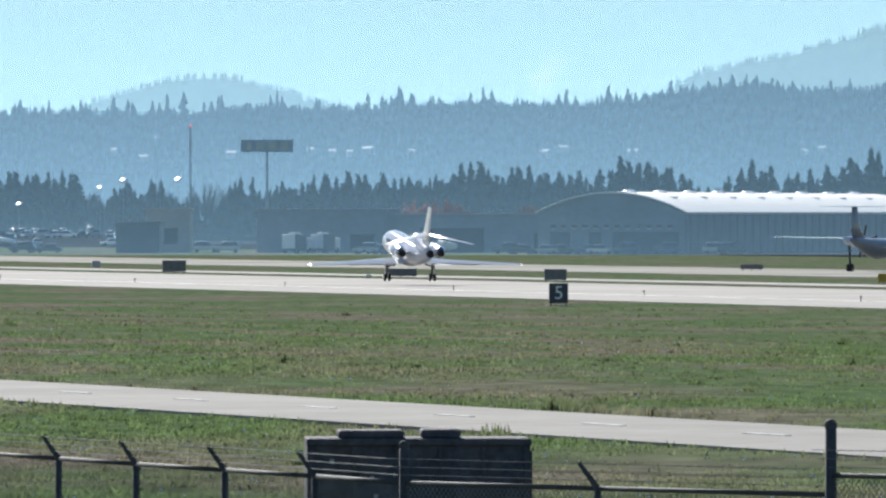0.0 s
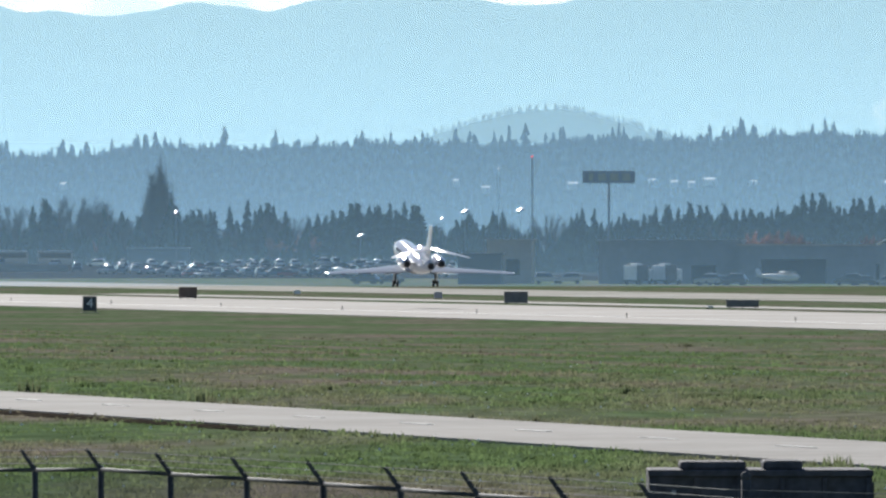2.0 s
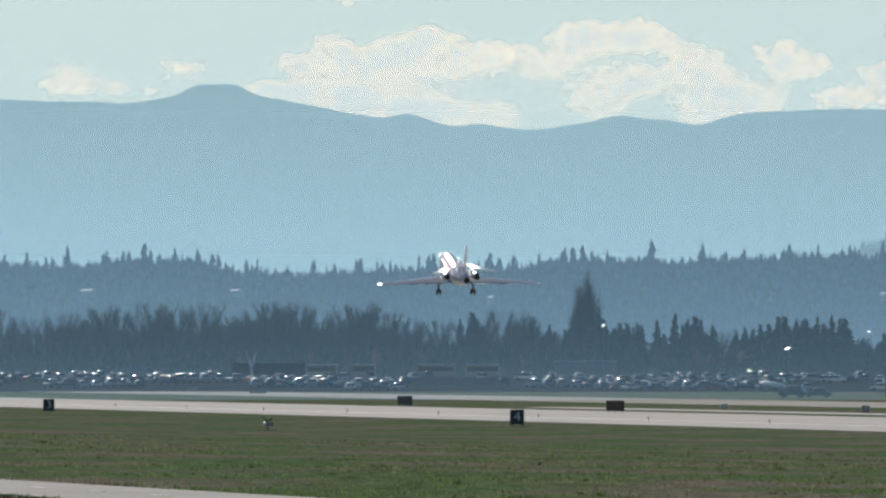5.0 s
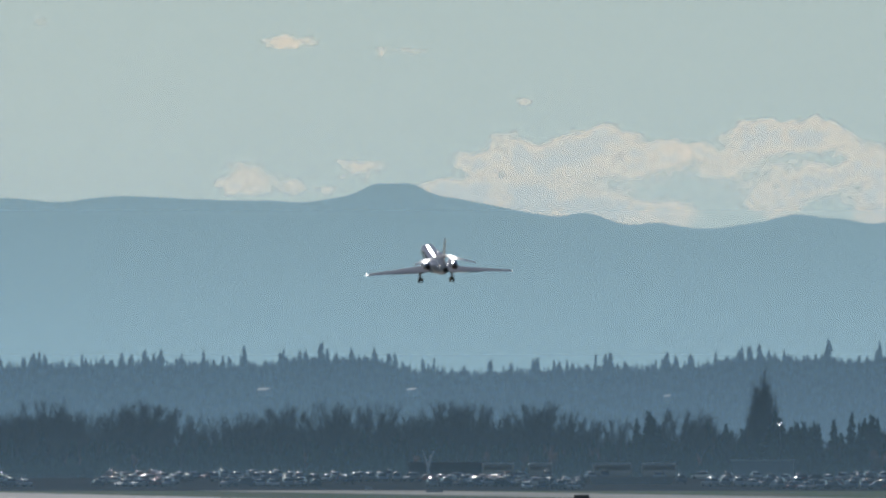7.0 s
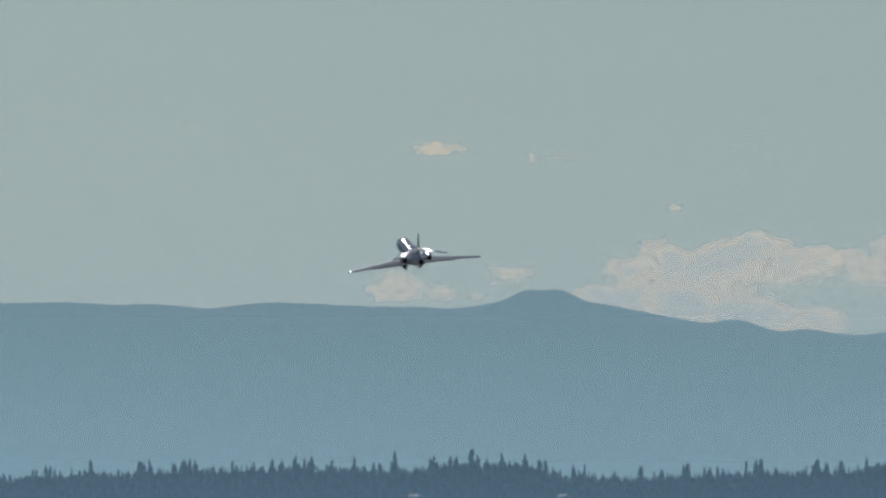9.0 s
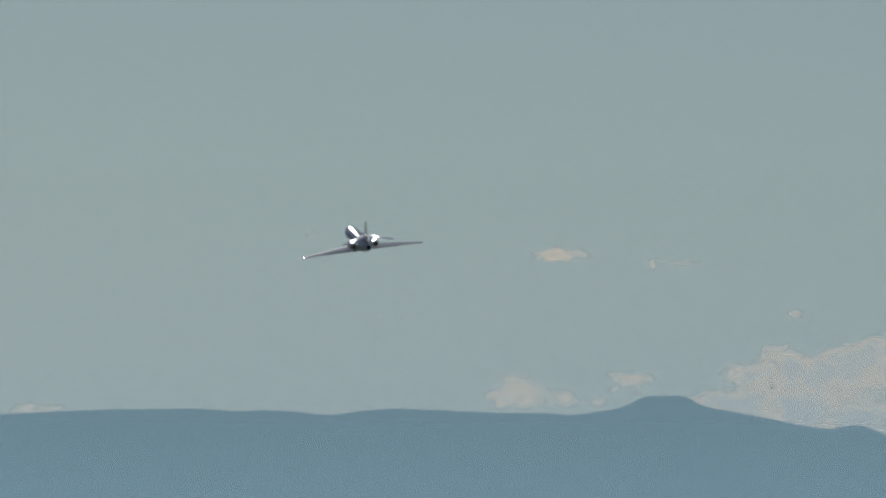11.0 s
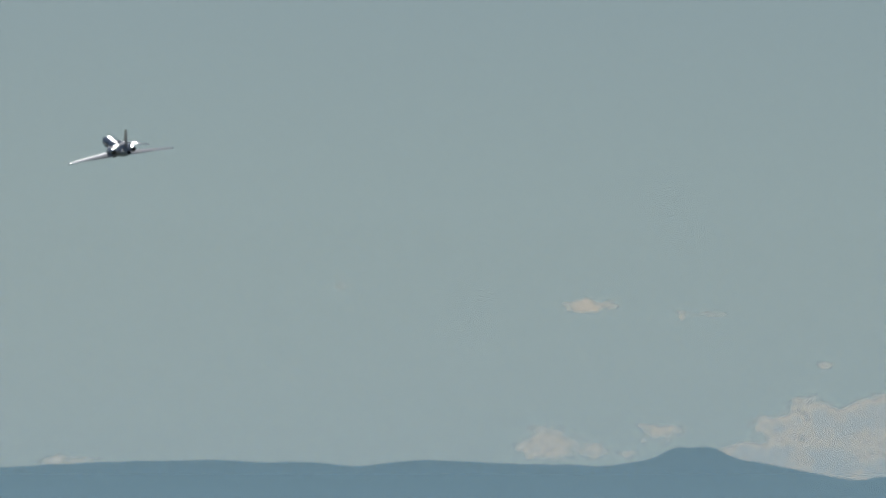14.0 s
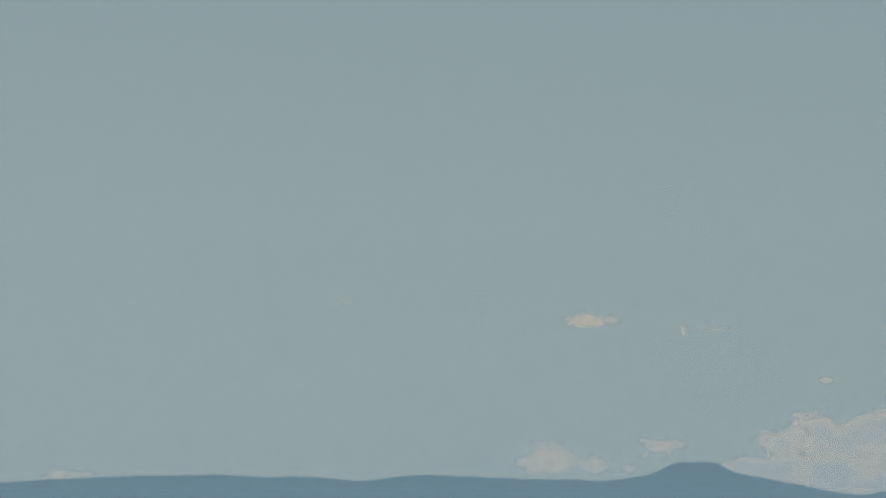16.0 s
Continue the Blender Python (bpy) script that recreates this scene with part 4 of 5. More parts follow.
def build_far_houses():
    rng = random.Random(31)
    for u in (-1.55, -1.42, -1.0, -0.62, -0.52, -0.44, -0.35, -0.15, 0.1, 0.48, 0.56, 0.9, 1.7, 1.78, -3.4, -4.6, -5.3):
        w = rng.uniform(1.1, 3.0)
        thing = empty("far_house", turned(u, 3340 + rng.uniform(-25, 20), rng.uniform(-30, 30), 22.0 + rng.uniform(-1.6, 1.6)), "small pale house on the wooded slope", "house", "houses on the slope")
        bm = bmesh.new()
        box(bm, (0, 0, 0.6), (w, 3.5, 1.6))
        part("wall", bm, TANWALL, thing)
        bm = bmesh.new()
        vs = [bm.verts.new(p) for p in ((-w / 2 - 0.2, -2, 1.4), (w / 2 + 0.2, -2, 1.4), (w / 2 + 0.2, 2, 1.4), (-w / 2 - 0.2, 2, 1.4), (-w / 2 - 0.2, 0, 1.9), (w / 2 + 0.2, 0, 1.9))]
        for f in ((0, 1, 5, 4), (2, 3, 4, 5), (0, 4, 3), (1, 2, 5), (0, 3, 2, 1)):
            bm.faces.new([vs[i] for i in f])
        part("roof", bm, rng.choice((TANWALL, HANGARWALL)), thing)


build_far_houses()


# ---- vehicles ----
def build_tanker(b, d, turn):
    thing = empty("fuel_truck", turned(b, d, turn), "white boxy airport service truck on the apron", "truck", "service trucks")
    # dark tank and white rear paint in the truck's shaded and lit sides
    bm = bmesh.new()
    box(bm, (0, 0, 1.9), (2.3, 4.6, 2.4), bevel=0.15)
    tank = part("tank", bm, DARKWALL, thing, "tank coloured dark grey for its shaded side")
    bm = bmesh.new()
    box(bm, (0, -2.33, 1.9), (2.25, 0.10, 2.3), bevel=0.04)
    part("lit_rear_panel", bm, SIGNWHITE, tank)
    bm = bmesh.new()
    box(bm, (0, 3.6, 1.5), (2.2, 1.8, 2.0), bevel=0.2)
    cab = part("cab", bm, SIGNWHITE, thing)
    bm = bmesh.new()
    box(bm, (0, 4.45, 1.9), (1.9, 0.15, 0.8), bevel=0.04)
    part("windscreen", bm, GLASS, cab)
    bm = bmesh.new()
    box(bm, (0.2, -0.5, 3.2), (1.2, 2.0, 0.35), bevel=0.1)
    part("hatch", bm, SIGNWHITE, thing)
    bm = bmesh.new()
    box(bm, (0, 0.8, 0.62), (2.0, 7.0, 0.25))
    part("chassis", bm, DARK, thing)
    for x in (-0.95, 0.95):
        for y in (-1.6, 3.4):
            bm = bmesh.new()
            rod(bm, (x - 0.15, y, 0.5), (x + 0.15, y, 0.5), 0.5, n=14)
            part("wheel", bm, RUBBER, thing)


build_tanker(-0.700, 1950, -24), build_tanker(-0.566, 1955, -24)


def car_thing(mat, m, long):
    thing = empty("parked_car", m, "parked car in a crowded car park", "car", "cars in the car park")
    h = 1.0 if not long else 1.25
    prof = [(-2.2, 0.35), (-2.25, 0.75), (-2.0, 0.92), (-1.3, 0.95), (1.0, 0.92), (2.1, 0.75), (2.25, 0.6), (2.2, 0.35)]
    bm = bmesh.new()
    sides = [[bm.verts.new((s * 0.88, y, z * h)) for y, z in prof] for s in (-1, 1)]
    bm.faces.new(sides[0]), bm.faces.new(sides[1][::-1])
    for i in range(len(prof)):
        j = (i + 1) % len(prof)
        bm.faces.new((sides[0][i], sides[0][j], sides[1][j], sides[1][i]))
    bmesh.ops.recalc_face_normals(bm, faces=bm.faces)
    bmesh.ops.bevel(bm, geom=bm.edges[:], offset=0.06, segments=1, affect="EDGES")
    part("body", bm, mat, thing)
    back = -1.9 if long else -1.5
    cab = [(back, 0.93 * h), (back + 0.35, 1.42 * h), (0.35, 1.45 * h), (1.05, 0.93 * h)]
    bm = bmesh.new()
    sides = [[bm.verts.new((s * (0.82 if z < 1.2 * h else 0.66), y, z)) for y, z in cab] for s in (-1, 1)]
    bm.faces.new(sides[0]), bm.faces.new(sides[1][::-1])
    for i in range(4):
        j = (i + 1) % 4
        bm.faces.new((sides[0][i], sides[0][j], sides[1][j], sides[1][i]))
    bmesh.ops.recalc_face_normals(bm, faces=bm.faces)
    part("windows", bm, GLASS, thing, "dark glass all round")
    bm = bmesh.new()
    bmesh.ops.create_uvsphere(bm, u_segments=14, v_segments=8, radius=1.0,
                              matrix=Matrix.Translation((0, (back + 0.7) / 2, 1.42 * h)) @ Matrix.Diagonal((0.68, (0.7 - back) / 2, 0.13, 1)))
    part("roof", bm, mat, thing, smooth=True)
    for x in (-0.8, 0.8):
        for y in (-1.4, 1.4):
            bm = bmesh.new()
            rod(bm, (x - 0.1, y, 0.31), (x + 0.1, y, 0.31), 0.31, n=12)
            part("wheel", bm, RUBBER, thing)
    return thing


def build_car_park():
    rng = random.Random(21)
    verts = []
    for b in np.linspace(-7.6, -1.45, 40):
        verts += [spot(b, 2310, -0.05), spot(b, 2318, 0.05), spot(b, 2470, 2.25)]
    faces = [(3 * i + j, 3 * i + 3 + j, 3 * i + 4 + j, 3 * i + 1 + j) for i in range(39) for j in range(2)]
    tagged(mesh_part("car_park", verts, faces, APRON), "gently rising dark asphalt car park full of cars", "car park", kind="structure")
    protos = [car_thing(mat, Matrix.Translation((0, 0, -50)), i % 2) for i, mat in enumerate(CARS)]
    used = set()
    for row in range(5):
        d = 2330 + 31 * row
        b = -7.4
        while b < -1.55:
            b += math.degrees(rng.choice((2.7, 2.8, 3.0)) / d)
            gap = noise.noise((b * 2.0, row * 3.1, 5))
            if gap < rng.uniform(-0.2, 0.12) or b < -4.2 and row == 0 or -3.80 < b < -3.34 and row < 3 or -4.7 < b < -4.2 and row > 3:
                continue
            if row > 3 and rng.random() < 0.3:
                continue
            k = rng.choice((0, 0, 0, 5, 5, 1, 1, 2, 3, 4))
            turn = rng.choice((0, 180, 150, 20)) + rng.uniform(-14, 14) - b + (rng.choice((0, 90)) if rng.random() < 0.25 else 0)
            m = turned(b, d, turn, 0.05 + 2.2 * (d - 2318) / 152 - 0.02)
            if k in used:
                copy_thing(protos[k], m)
            else:
                protos[k].matrix_basis = m
                used.add(k)


build_car_park()


def build_apron_vehicles():
    """Cars and vans standing along the hangar fronts."""
    rng = random.Random(9)
    for b in (-1.98, -1.86, -1.12, -1.02, -0.36, -0.31, -0.24, 0.30, 0.37, 0.48, 0.55, 0.68, 0.74, 0.86, 1.05, 1.29, 1.36):
        thing = car_thing(rng.choice((CARS[1], CARS[2], CARS[3], CARS[2], CARS[1], CARS[5])), turned(b, 1880 if b > -0.4 else 1950, rng.choice((90, -90, 75)), 0.06), rng.random() < 0.6)
        tagged(thing, "car parked on the apron before the hangars", group="cars on the apron")


build_apron_vehicles()


def build_light_aircraft():
    thing = empty("light_aircraft", turned(0.0, 1955, -80, 0.05), "small white high-winged light aircraft before the open hangar", "aeroplane")
    part("fuselage", tube([(2.4, 1.1, 0.1, 0.1), (2.1, 1.1, 0.45, 0.42), (0.8, 1.15, 0.55, 0.6), (-1.0, 1.15, 0.5, 0.5), (-4.6, 1.35, 0.1, 0.15)], 14), SIGNWHITE, thing, smooth=True)
    for s in (-1, 1):
        part("wing", wing_mesh([((s * 0.1, 1.2, 1.85), 1.6, 0.08), ((s * 5.4, 1.0, 1.95), 1.1, 0.07)], 10), SIGNWHITE, thing, smooth=True)
        part("tailplane", wing_mesh([((s * 0.05, -3.9, 1.4), 0.9, 0.06), ((s * 1.7, -4.1, 1.42), 0.6, 0.06)], 8), SIGNWHITE, thing, smooth=True)
        bm = bmesh.new()
        rod(bm, (s * 0.4, 0.1, 0.8), (s * 1.1, 0.1, 0.2), 0.04, n=6)
        leg = part("gear_leg", bm, STEEL, thing)
        bm = bmesh.new()
        rod(bm, (s * 1.05, 0.1, 0.2), (s * 1.2, 0.1, 0.2), 0.2, n=12)
        part("wheel", bm, RUBBER, leg)
    part("fin", fin_mesh([((0, -3.6, 1.3), 1.1, 0.06), ((0, -4.2, 2.5), 0.6, 0.06)], 8), SIGNWHITE, thing, smooth=True)


build_light_aircraft()


def build_boat_trailer():
    thing = empty("boat_trailer", turned(-2.075, 2290, 75, 0.0), "white tarpaulin-covered boat tilted on a trailer", "trailer")
    bm = tube([(2.6, 1.9, 0.1, 0.1), (1.6, 1.7, 0.75, 0.45), (-0.5, 1.4, 0.95, 0.5), (-2.4, 1.1, 0.8, 0.42)], 12)
    part("hull", bm, PALEROOF, thing, smooth=True)
    bm = bmesh.new()
    box(bm, (0, 0, 0.6), (1.4, 5.0, 0.15), bevel=0.03)
    part("frame", bm, STEEL, thing)
    for x in (-0.75, 0.75):
        bm = bmesh.new()
        rod(bm, (x - 0.1, -0.6, 0.3), (x + 0.1, -0.6, 0.3), 0.3, n=12)
        part("wheel", bm, RUBBER, thing)


build_boat_trailer()


def build_coach(b, d, w, z):
    thing = empty("parked_coach", turned(b, d, 2, z), "dark parked coach with a pale roof rim", "coach", "coaches by the yard wall")
    bm = bmesh.new()
    box(bm, (0, 0, 1.75), (w, 2.5, 2.7), bevel=0.2)
    part("body", bm, CARS[1], thing)
    bm = bmesh.new()
    box(bm, (0, 0, 3.12), (w - 0.5, 2.3, 0.14), bevel=0.05)
    part("roof", bm, PALEROOF, thing)
    bm = bmesh.new()
    box(bm, (0, -1.22, 2.2), (w - 0.8, 0.12, 1.0), bevel=0.03)
    part("windows", bm, GLASS, thing)
    for x in (-w * 0.33, w * 0.33):
        bm = bmesh.new()
        rod(bm, (x, -1.2, 0.48), (x, 1.2, 0.48), 0.48, n=14)
        part("wheels", bm, RUBBER, thing)


build_coach(-3.66, 2458, 8.0, 2.05), build_coach(-3.44, 2459, 7.2, 2.05), build_coach(-4.20, 2458, 6.5, 2.05), build_coach(-4.00, 2460, 5.0, 2.05)


# ---- the propeller airliner on the taxiway ----
def build_airliner():
    m = turned(2.08, 1314, -21.0)
    thing = empty("propeller_airliner", m, "high-winged twin propeller airliner with a T-tail on the taxiway", "aeroplane")
    body = part("fuselage", tube([(9.6, 2.2, 0.05, 0.05), (9.0, 2.2, 0.55, 0.5), (7.6, 2.4, 1.0, 1.0), (6.0, 2.5, 1.1, 1.12), (-3.0, 2.5, 1.1, 1.12), (-6.5, 2.85, 0.8, 0.8),
                                  (-9.6, 3.3, 0.38, 0.42), (-11.0, 3.5, 0.14, 0.18)], 22), NAVY, thing, smooth=True)
    for s in (-1, 1):
        part("wing", wing_mesh([((s * 0.2, 2.2, 3.55), 2.5, 0.09), ((s * 3.95, 2.1, 3.6), 2.4, 0.09), ((s * 12.9, 1.2, 3.78), 1.2, 0.08)], 12), WHITE, thing, smooth=True)
        part("tailplane", wing_mesh([((s * 0.05, -8.9, 7.05), 1.6, 0.08), ((s * 3.9, -9.4, 7.08), 0.9, 0.07)], 10), WHITE, thing, smooth=True)
        nac = part("engine_nacelle", tube([(4.6, 3.3, 0.15, 0.15), (4.2, 3.3, 0.42, 0.42), (2.0, 3.3, 0.55, 0.6), (-0.5, 3.35, 0.4, 0.5), (-2.0, 3.5, 0.1, 0.15)], 16), WHITE, thing, smooth=True)
        nac.data.transform(Matrix.Translation((s * 3.95, 0, 0)))
        for i in range(6):
            bm = bmesh.new()
            box(bm, (0, 0, 0.95), (0.22, 0.06, 1.7), bevel=0.02)
            blade = part("propeller_blade", bm, DARK, nac, at=Matrix.Translation((s * 3.95, 4.4, 3.3)) @ pose(0, 0, 0, 0, 60 * i + 12, 0))
        bm = bmesh.new()
        rod(bm, (s * 3.95, 0.2, 0.4), (s * 3.95, -0.1, 3.0), 0.12, n=8)
        leg = part("gear_leg", bm, STEEL, thing)
        bm = bmesh.new()
        rod(bm, (s * 3.95 - 0.3, 0.2, 0.45), (s * 3.95 + 0.3, 0.2, 0.45), 0.45, n=16)
        part("wheel", bm, RUBBER, leg)
    part("fin", fin_mesh([((0, -5.8, 3.3), 4.6, 0.06), ((0, -7.8, 4.8), 2.9, 0.06), ((0, -8.9, 7.05), 1.9, 0.06)], 12), NAVY, thing, smooth=True)
    bm = bmesh.new()
    rod(bm, (0, 7.0, 0.3), (0, 7.0, 1.7), 0.08, n=8)
    leg = part("nose_leg", bm, STEEL, thing)
    bm = bmesh.new()
    rod(bm, (-0.2, 7.0, 0.32), (0.2, 7.0, 0.32), 0.32, n=14)
    part("wheel", bm, RUBBER, leg)


build_airliner()


# ---- near trees behind the buildings and the car park ----
def conifer_thing(seed, h, r):
    rng = random.Random(seed)
    thing = empty("conifer", Matrix.Translation((0, 0, -60)), "dark green ragged conifer behind the airfield", "tree", "conifers behind the airfield")
    verts, faces = [], []
    conifer_mesh(verts, faces, (0, 0, 0), h, r, 24, rng, 10)
    mesh_part("crown", verts, faces, NEEDLES, thing)
    bm = bmesh.new()
    rod(bm, (0, 0, -0.8), (0, 0, h * 0.8), 0.03 * h, 0.005 * h, n=7)
    part("trunk", bm, BARK, thing)
    return thing


def bare_thing(seed, h, spread, mat, name="bare_tree", label="bare brown broadleaf tree in early spring", thick=0.0022, taper=0.0, twigs_each=110):
    rng = random.Random(seed)
    thing = empty(name, Matrix.Translation((0, 0, -60)), label, "tree", "bare trees behind the airfield")
    limbs, twigs, tf = bmesh.new(), [], []
    rod(limbs, (0, 0, -0.8), (0, 0, h * 0.5), 0.016 * h, 0.009 * h, n=6)
    for i in range(38):
        a, z0 = rng.uniform(0, 6.28), h * rng.uniform(0.12, 0.5)
        out, z1 = h * spread * rng.uniform(0.4, 1.0), h * rng.uniform(0.45, 0.95)
        out *= 1 - taper * z1 / h
        tip = Vector((out * math.cos(a), out * math.sin(a), z1))
        base = Vector((0, 0, z0))
        rod(limbs, base, tip, 0.005 * h, 0.0015 * h, n=3)
        for q in range(twigs_each):
            c = base.lerp(tip, rng.uniform(0.35, 1.05))
            d = Vector((rng.uniform(-1, 1), rng.uniform(-1, 1), rng.uniform(0.2, 1.7))).normalized() * h * rng.uniform(0.05, 0.14)
            w = 0.8 * thick * h * rng.uniform(0.6, 1.6)
            for e in (Vector((w, 0, 0)), Vector((0, w, 0))):
                i0 = len(twigs)
                twigs += [c - e, c + e, c + d]
                tf.append((i0, i0 + 1, i0 + 2))
    part("trunk", limbs, BARK, thing)
    mesh_part("crown", twigs, tf, mat, thing)
    return thing


def build_near_trees():
    rng = random.Random(77)
    firs = [conifer_thing(60 + i, 10.0, r) for i, r in enumerate((2.2, 2.8, 1.8, 3.2, 2.1))]
    bare = [bare_thing(80 + i, 10.0, s, TWIGS) for i, s in enumerate((0.30, 0.24, 0.36))]
    poplar = [bare_thing(90 + i, 10.0, 0.15, TWIGS, "poplar", "tall narrow bare poplar", taper=0.85, twigs_each=60) for i in range(2)]
    red = [bare_thing(95, 10.0, 0.35, BUDS, "budding_tree", "small tree with reddish spring buds", 0.006)]
    used = set()

    def plant(kinds, b, d, h, z=0.0):
        t = rng.choice(kinds)
        k = h / 10.0
        m = turned(b, d, rng.uniform(0, 80), z)
        ob = t if t not in used else copy_thing(t, m)
        ob.scale = (1, 1, 1)
        ob.matrix_basis = m @ Matrix.Diagonal((k * rng.uniform(0.85, 1.2), k * rng.uniform(0.85, 1.2), k, 1))
        used.add(t)
    belt_verts, belt_faces = [], []
    # bearings from, to, height, number
    for b0, b1, h, n in ((-2.25, -1.74, 15.5, 14), (-1.58, -1.29, 14.5, 10), (-1.04, -0.67, 15, 15), (-0.65, -0.17, 16.6, 17), (-0.17, 0.42, 18.0, 22),
                         (0.39, 0.76, 17.6, 13), (0.79, 1.14, 19.8, 13), (1.14, 1.40, 15.5, 9), (1.40, 1.88, 18.2, 15), (1.88, 2.6, 21.0, 17),
                         (-3.21, -2.70, 16.8, 14), (-2.62, -2.36, 16.6, 10), (-2.09, -1.74, 16.6, 11), (-5.7, -3.95, 13.0, 16), (-7.5, -5.7, 12.5, 15)):
        n = int(n * 1.3)
        for i in range(3 * n):
            hh = h * rng.choice((0.62, 0.7, 0.76, 0.82, 0.9)) * rng.uniform(0.92, 1.06)
            conifer_mesh(belt_verts, belt_faces, spot(rng.uniform(b0, b1), rng.uniform(2900, 3040), -0.5), hh, hh * rng.uniform(0.18, 0.30), 14, rng, 8)
        for i in range(n):
            k = (i + rng.random() * 1.4) / n
            plant(firs, b0 + (b1 - b0) * k, rng.uniform(2830, 2960), h * rng.choice((0.62, 0.75, 0.85, 0.95, 1.02)) * rng.uniform(0.93, 1.05))
    tagged(mesh_part("conifer_belt", belt_verts, belt_faces, NEEDLES), "dark belt of ragged conifers behind the airfield", "forest", kind="stuff")
    for i in range(5):
        plant(firs, -3.50 + rng.uniform(-0.07, 0.07), 2850, 17.4 - abs(i - 2) * 1.6)
    for i in range(5):
        plant(poplar, -2.955 + 0.028 * (i - 2), 2900, 27.5 - 3.6 * abs(i - 2.1))
    for b0, b1, h, n in ((-7.5, -3.75, 19.0, 105), (-3.75, -3.1, 17.0, 12), (-2.9, -2.1, 13.0, 12), (-2.1, -0.8, 13.0, 14), (-0.6, 2.0, 12.0, 16)):
        for i in range(n):
            k = (i + rng.random()) / n
            plant(bare, b0 + (b1 - b0) * k, rng.uniform(2840, 2990), h * rng.uniform(0.6, 1.08))
    for b in (-0.21, -0.14, -0.02, 0.05, 0.10, 0.40, 0.44, -6.2, -6.0, -5.95, -4.05, -3.95, -3.72, -3.31, -3.24, -4.3, -4.62, -5.1, -2.4, -2.25):
        plant(red, b, 2300 if b > -1 else 2835, rng.uniform(7.0, 9.0))


build_near_trees()


def build_undergrowth():
    """Low tangled shrubs along the foot of the trees."""
    rng = random.Random(5)
    verts, faces = [], []
    for i in range(2600):
        b, d = rng.uniform(-8.0, 2.6), rng.uniform(2800, 2990)
        conifer_mesh(verts, faces, spot(b, d, -0.3), rng.uniform(5.0, 11.5), rng.uniform(1.5, 3.2), 6, rng, 6)
    tagged(mesh_part("undergrowth", verts, faces, NEEDLES), "dark tangled shrubs along the foot of the trees", "shrubs", kind="stuff")


build_undergrowth()


def build_snag():
    thing = empty("dead_tree", turned(-4.53, 2468, 0, 2.1), "pale forked dead tree beside the car park", "tree")
    bm = bmesh.new()
    rod(bm, (0, 0, -0.3), (0, 0, 2.4), 0.28, 0.22, n=8)
    part("trunk", bm, PALEROOF, thing)
    for x, z in ((-1.2, 5.9), (1.1, 5.7), (0.5, 4.9)):
        bm = bmesh.new()
        rod(bm, (0, 0, 2.3), (x, 0, z), 0.24, 0.10, n=8)
        part("limb", bm, PALEROOF, thing)


build_snag()


# ---- grass tufts ----
def build_tufts():
    rng = random.Random(12)
    verts, faces = [], []
    made = 0
    while made < 80000:
        q = rng.random()
        d = 1 / (1 / 105 + (1 / 860 - 1 / 105) * q)
        b = rng.uniform(-5.9, 2.3)
        v = spot(b, d)
        p = across(v)
        s = v.x * UX + v.y * UY
        mid = 62.8 - 0.03 * (s - 310)
        if p < 10 or p > 211 or abs(p - mid) < 4.3:
            continue
        k = noise.noise((p * 0.09, s * 0.03, 3)) + 0.6 * noise.noise((p * 0.5, s * 0.2, 7))
        if rng.random() > 0.62 + 0.75 * k:
            continue
        h = (0.03 + 0.07 * rng.random() ** 3) * (1 + 0.8 * max(0, k)) * (1.0 + 0.4 * (d > 350))
        if abs(p - mid) < 5.4:
            h *= 2.2 if p > mid else 1.4
        weed = rng.random() < 0.008
        z = rise(p)
        for i in range(40 if weed else 6):
            a, r = rng.uniform(0, 6.28), rng.uniform(0.02, 0.4 if weed else 0.22)
            x, y = v.x + r * math.cos(a), v.y + r * math.sin(a)
            w, hh = rng.uniform(0.012, 0.04) * (d / 150) ** 0.6, h * rng.uniform(0.6, 1.2) * (1.6 if weed else 1.0)
            c, sn = w * math.cos(a + 1.3), w * math.sin(a + 1.3)
            lx, ly = rng.uniform(-0.06, 0.06), rng.uniform(-0.06, 0.06)
            i0 = len(verts)
            verts += [(x - c, y - sn, z - 0.03), (x + c, y + sn, z - 0.03), (x + lx, y + ly, z + hh)]
            faces.append((i0, i0 + 1, i0 + 2))
        made += 1
    tagged(mesh_part("grass_tufts", verts, faces, BLADES), "uneven green and dry grass tufts on the airfield", "grass", kind="stuff")


build_tufts()


def build_flowers():
    """Scattered pale blossoms and litter in the near grass."""
    rng = random.Random(44)
    verts, faces = [], []
    while len(faces) < 1400:
        d = 1 / (1 / 140 + (1 / 520 - 1 / 140) * rng.random())
        v = spot(rng.uniform(-5.5, 2.3), d)
        p, s = across(v), v.x * UX + v.y * UY
        if p < 26 or p > 160 or abs(p - 62.8 + 0.03 * (s - 310)) < 5 or noise.noise((p * 0.05, s * 0.05, 20)) < 0.0:
            continue
        z, r = rise(p) + rng.uniform(0.05, 0.16), rng.uniform(0.008, 0.024) * (1 + d / 300)
        i0 = len(verts)
        verts += [(v.x - r, v.y, z), (v.x + r, v.y, z), (v.x, v.y, z + 1.6 * r), (v.x, v.y + r, z + 0.8 * r)]
        faces += [(i0, i0 + 1, i0 + 2), (i0, i0 + 3, i0 + 2), (i0 + 3, i0 + 1, i0 + 2)]
    tagged(mesh_part("wildflowers", verts, faces, SIGNWHITE), "tiny pale blossoms scattered in the grass", "flowers", kind="stuff")


build_flowers()


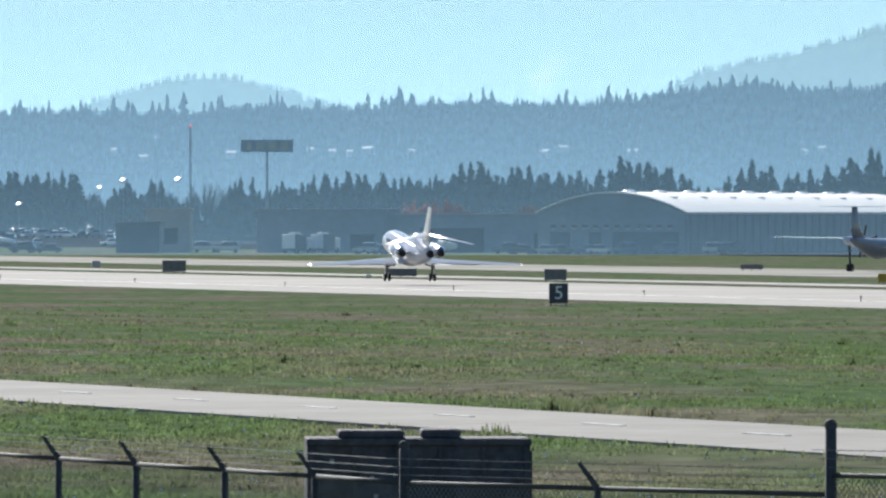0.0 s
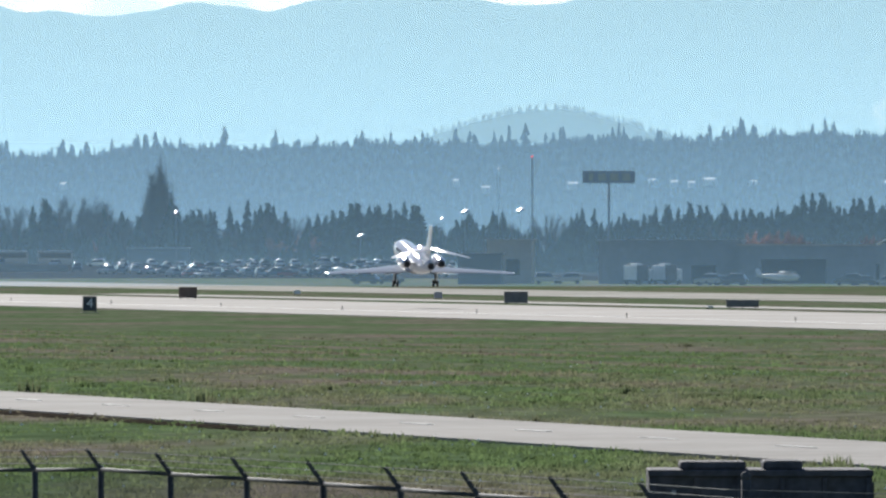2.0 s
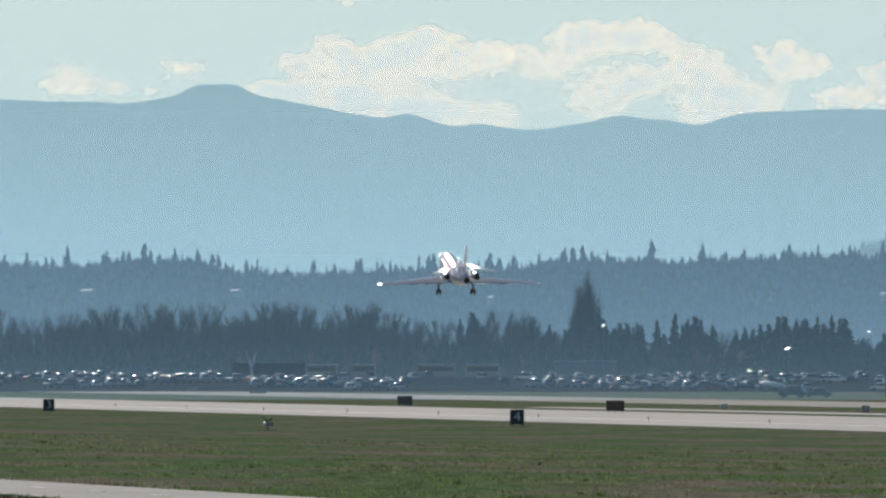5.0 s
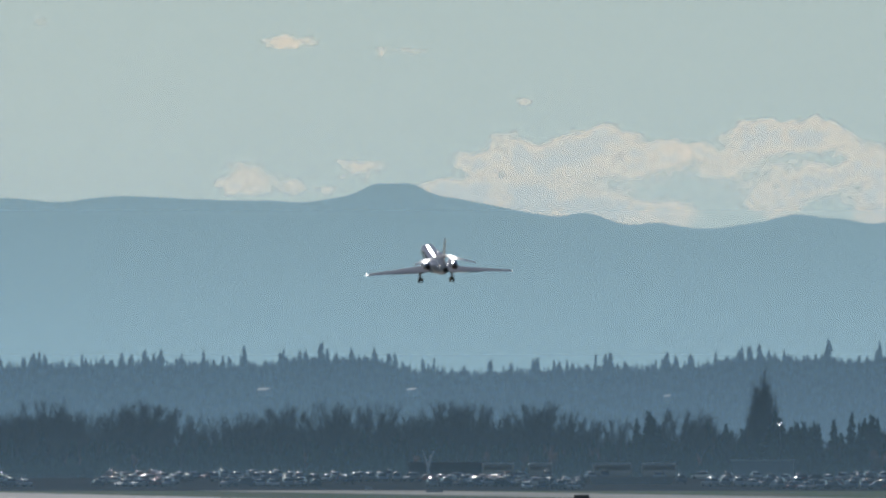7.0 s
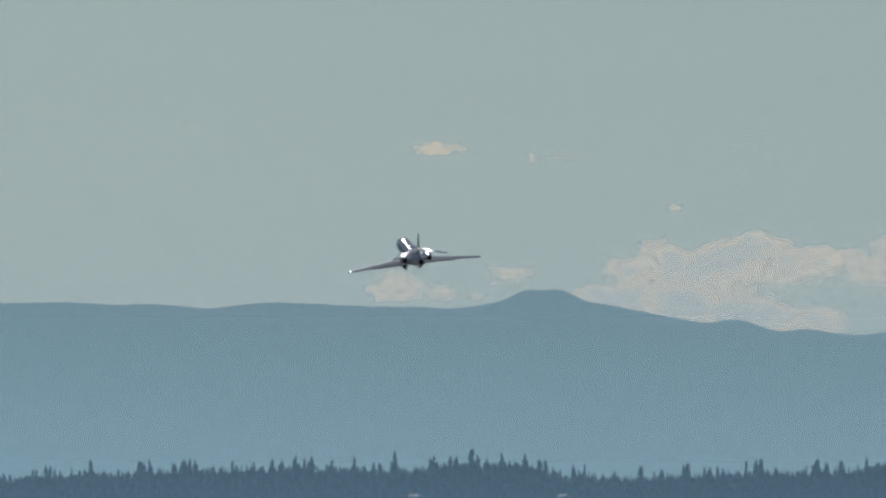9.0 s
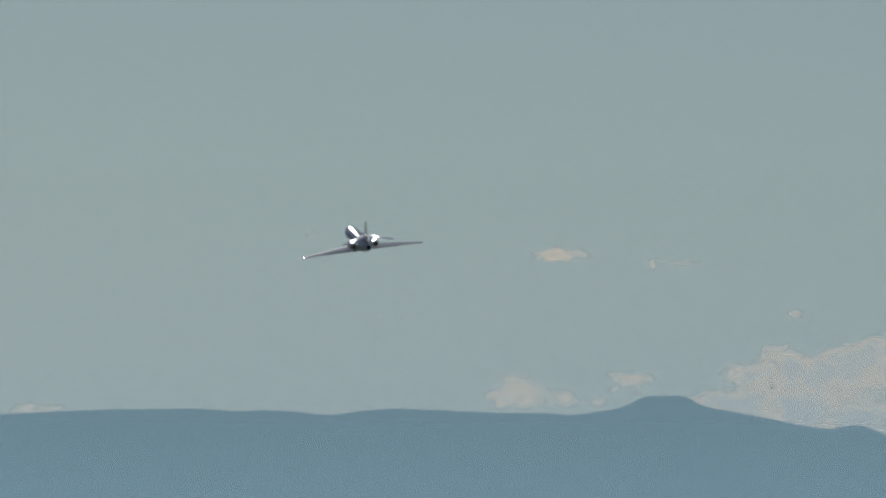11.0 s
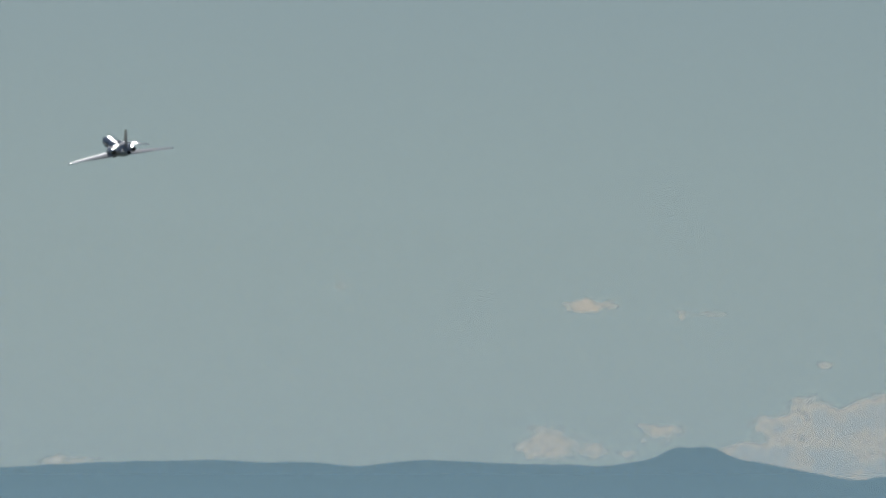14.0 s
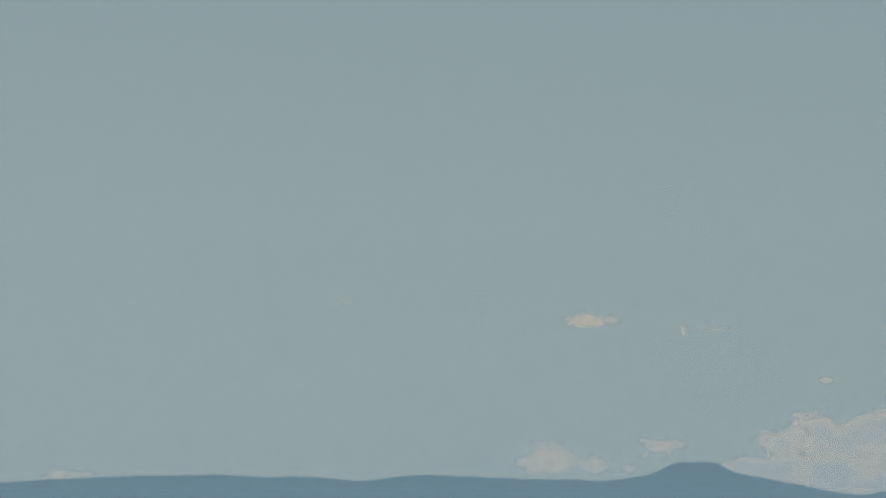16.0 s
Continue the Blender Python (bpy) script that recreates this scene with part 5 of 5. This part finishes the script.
# ---- what moves ----
JET_ROWS = [  # seconds, x, y, z, pitch, bank, turn
    (0.0, -3.15, 1051.6, 3.19, 6.8, 0.0, 12.0),
    (0.5, -11.43, 1086.6, 3.33, 7.2, 0.0, 12.0),
    (1.0, -19.68, 1121.5, 3.69, 7.6, 0.0, 12.0),
    (1.5, -28.01, 1156.4, 4.25, 8.3, 0.0, 12.0),
    (2.0, -36.46, 1191.2, 4.96, 9.0, 0.0, 12.0),
    (2.5, -44.95, 1226.0, 5.94, 9.6, 0.4, 12.0),
    (3.0, -53.39, 1260.7, 7.12, 10.2, 0.8, 12.0),
    (3.5, -61.86, 1295.4, 8.96, 11.0, 1.3, 12.0),
    (4.0, -70.48, 1330.0, 11.00, 11.5, 1.0, 12.0),
    (4.5, -79.00, 1364.6, 13.55, 11.8, 0.2, 12.0),
    (5.0, -87.41, 1399.2, 16.50, 12.0, -0.6, 12.0),
    (7.5, -129.65, 1569.7, 35.62, 13.0, -3.0, 12.8),
    (8.0, -138.80, 1607.1, 40.11, 13.3, -5.0, 13.0),
    (8.5, -147.60, 1644.5, 44.62, 13.6, -6.9, 13.2),
    (9.0, -156.80, 1681.8, 49.54, 13.6, -7.1, 13.5),
    (9.5, -166.07, 1719.1, 54.73, 13.5, -7.2, 13.8),
    (10.0, -176.23, 1756.2, 60.34, 13.5, -7.4, 14.0),
    (12.5, -230.96, 1951.4, 88.10, 13.0, -8.5, 17.0),
    (13.0, -243.19, 1989.2, 93.48, 12.9, -8.7, 17.8),
    (13.5, -256.37, 2026.8, 98.92, 12.8, -8.9, 18.6),
    (14.0, -269.01, 2064.5, 104.79, 12.7, -9.1, 19.4),
    (14.5, -282.21, 2102.1, 110.81, 12.6, -9.3, 20.2),
    (15.0, -296.01, 2139.5, 116.58, 12.5, -9.5, 21.0),
    (16.0, -323.62, 2214.4, 128.13, 12.5, -9.5, 22.0),
]


def motions():
    walk(jet, [(t, pose(x, y, z, pitch, bank, turn)) for t, x, y, z, pitch, bank, turn in JET_ROWS])
    for leg, x, y, z, side in jet_legs:
        down = pose(x, y, z)
        up = pose(x, y, z + 0.12, 0, 84 * side, 0) if side else pose(x, y, z + 0.35, 84, 0, 0)
        half = pose(x, y, z + 0.06, 0, 42 * side, 0) if side else pose(x, y, z + 0.17, 42, 0, 0)
        walk(leg, [(0.0, down), (7.3, down), (8.6, half), (9.8, up), (16.0, up)])


motions()
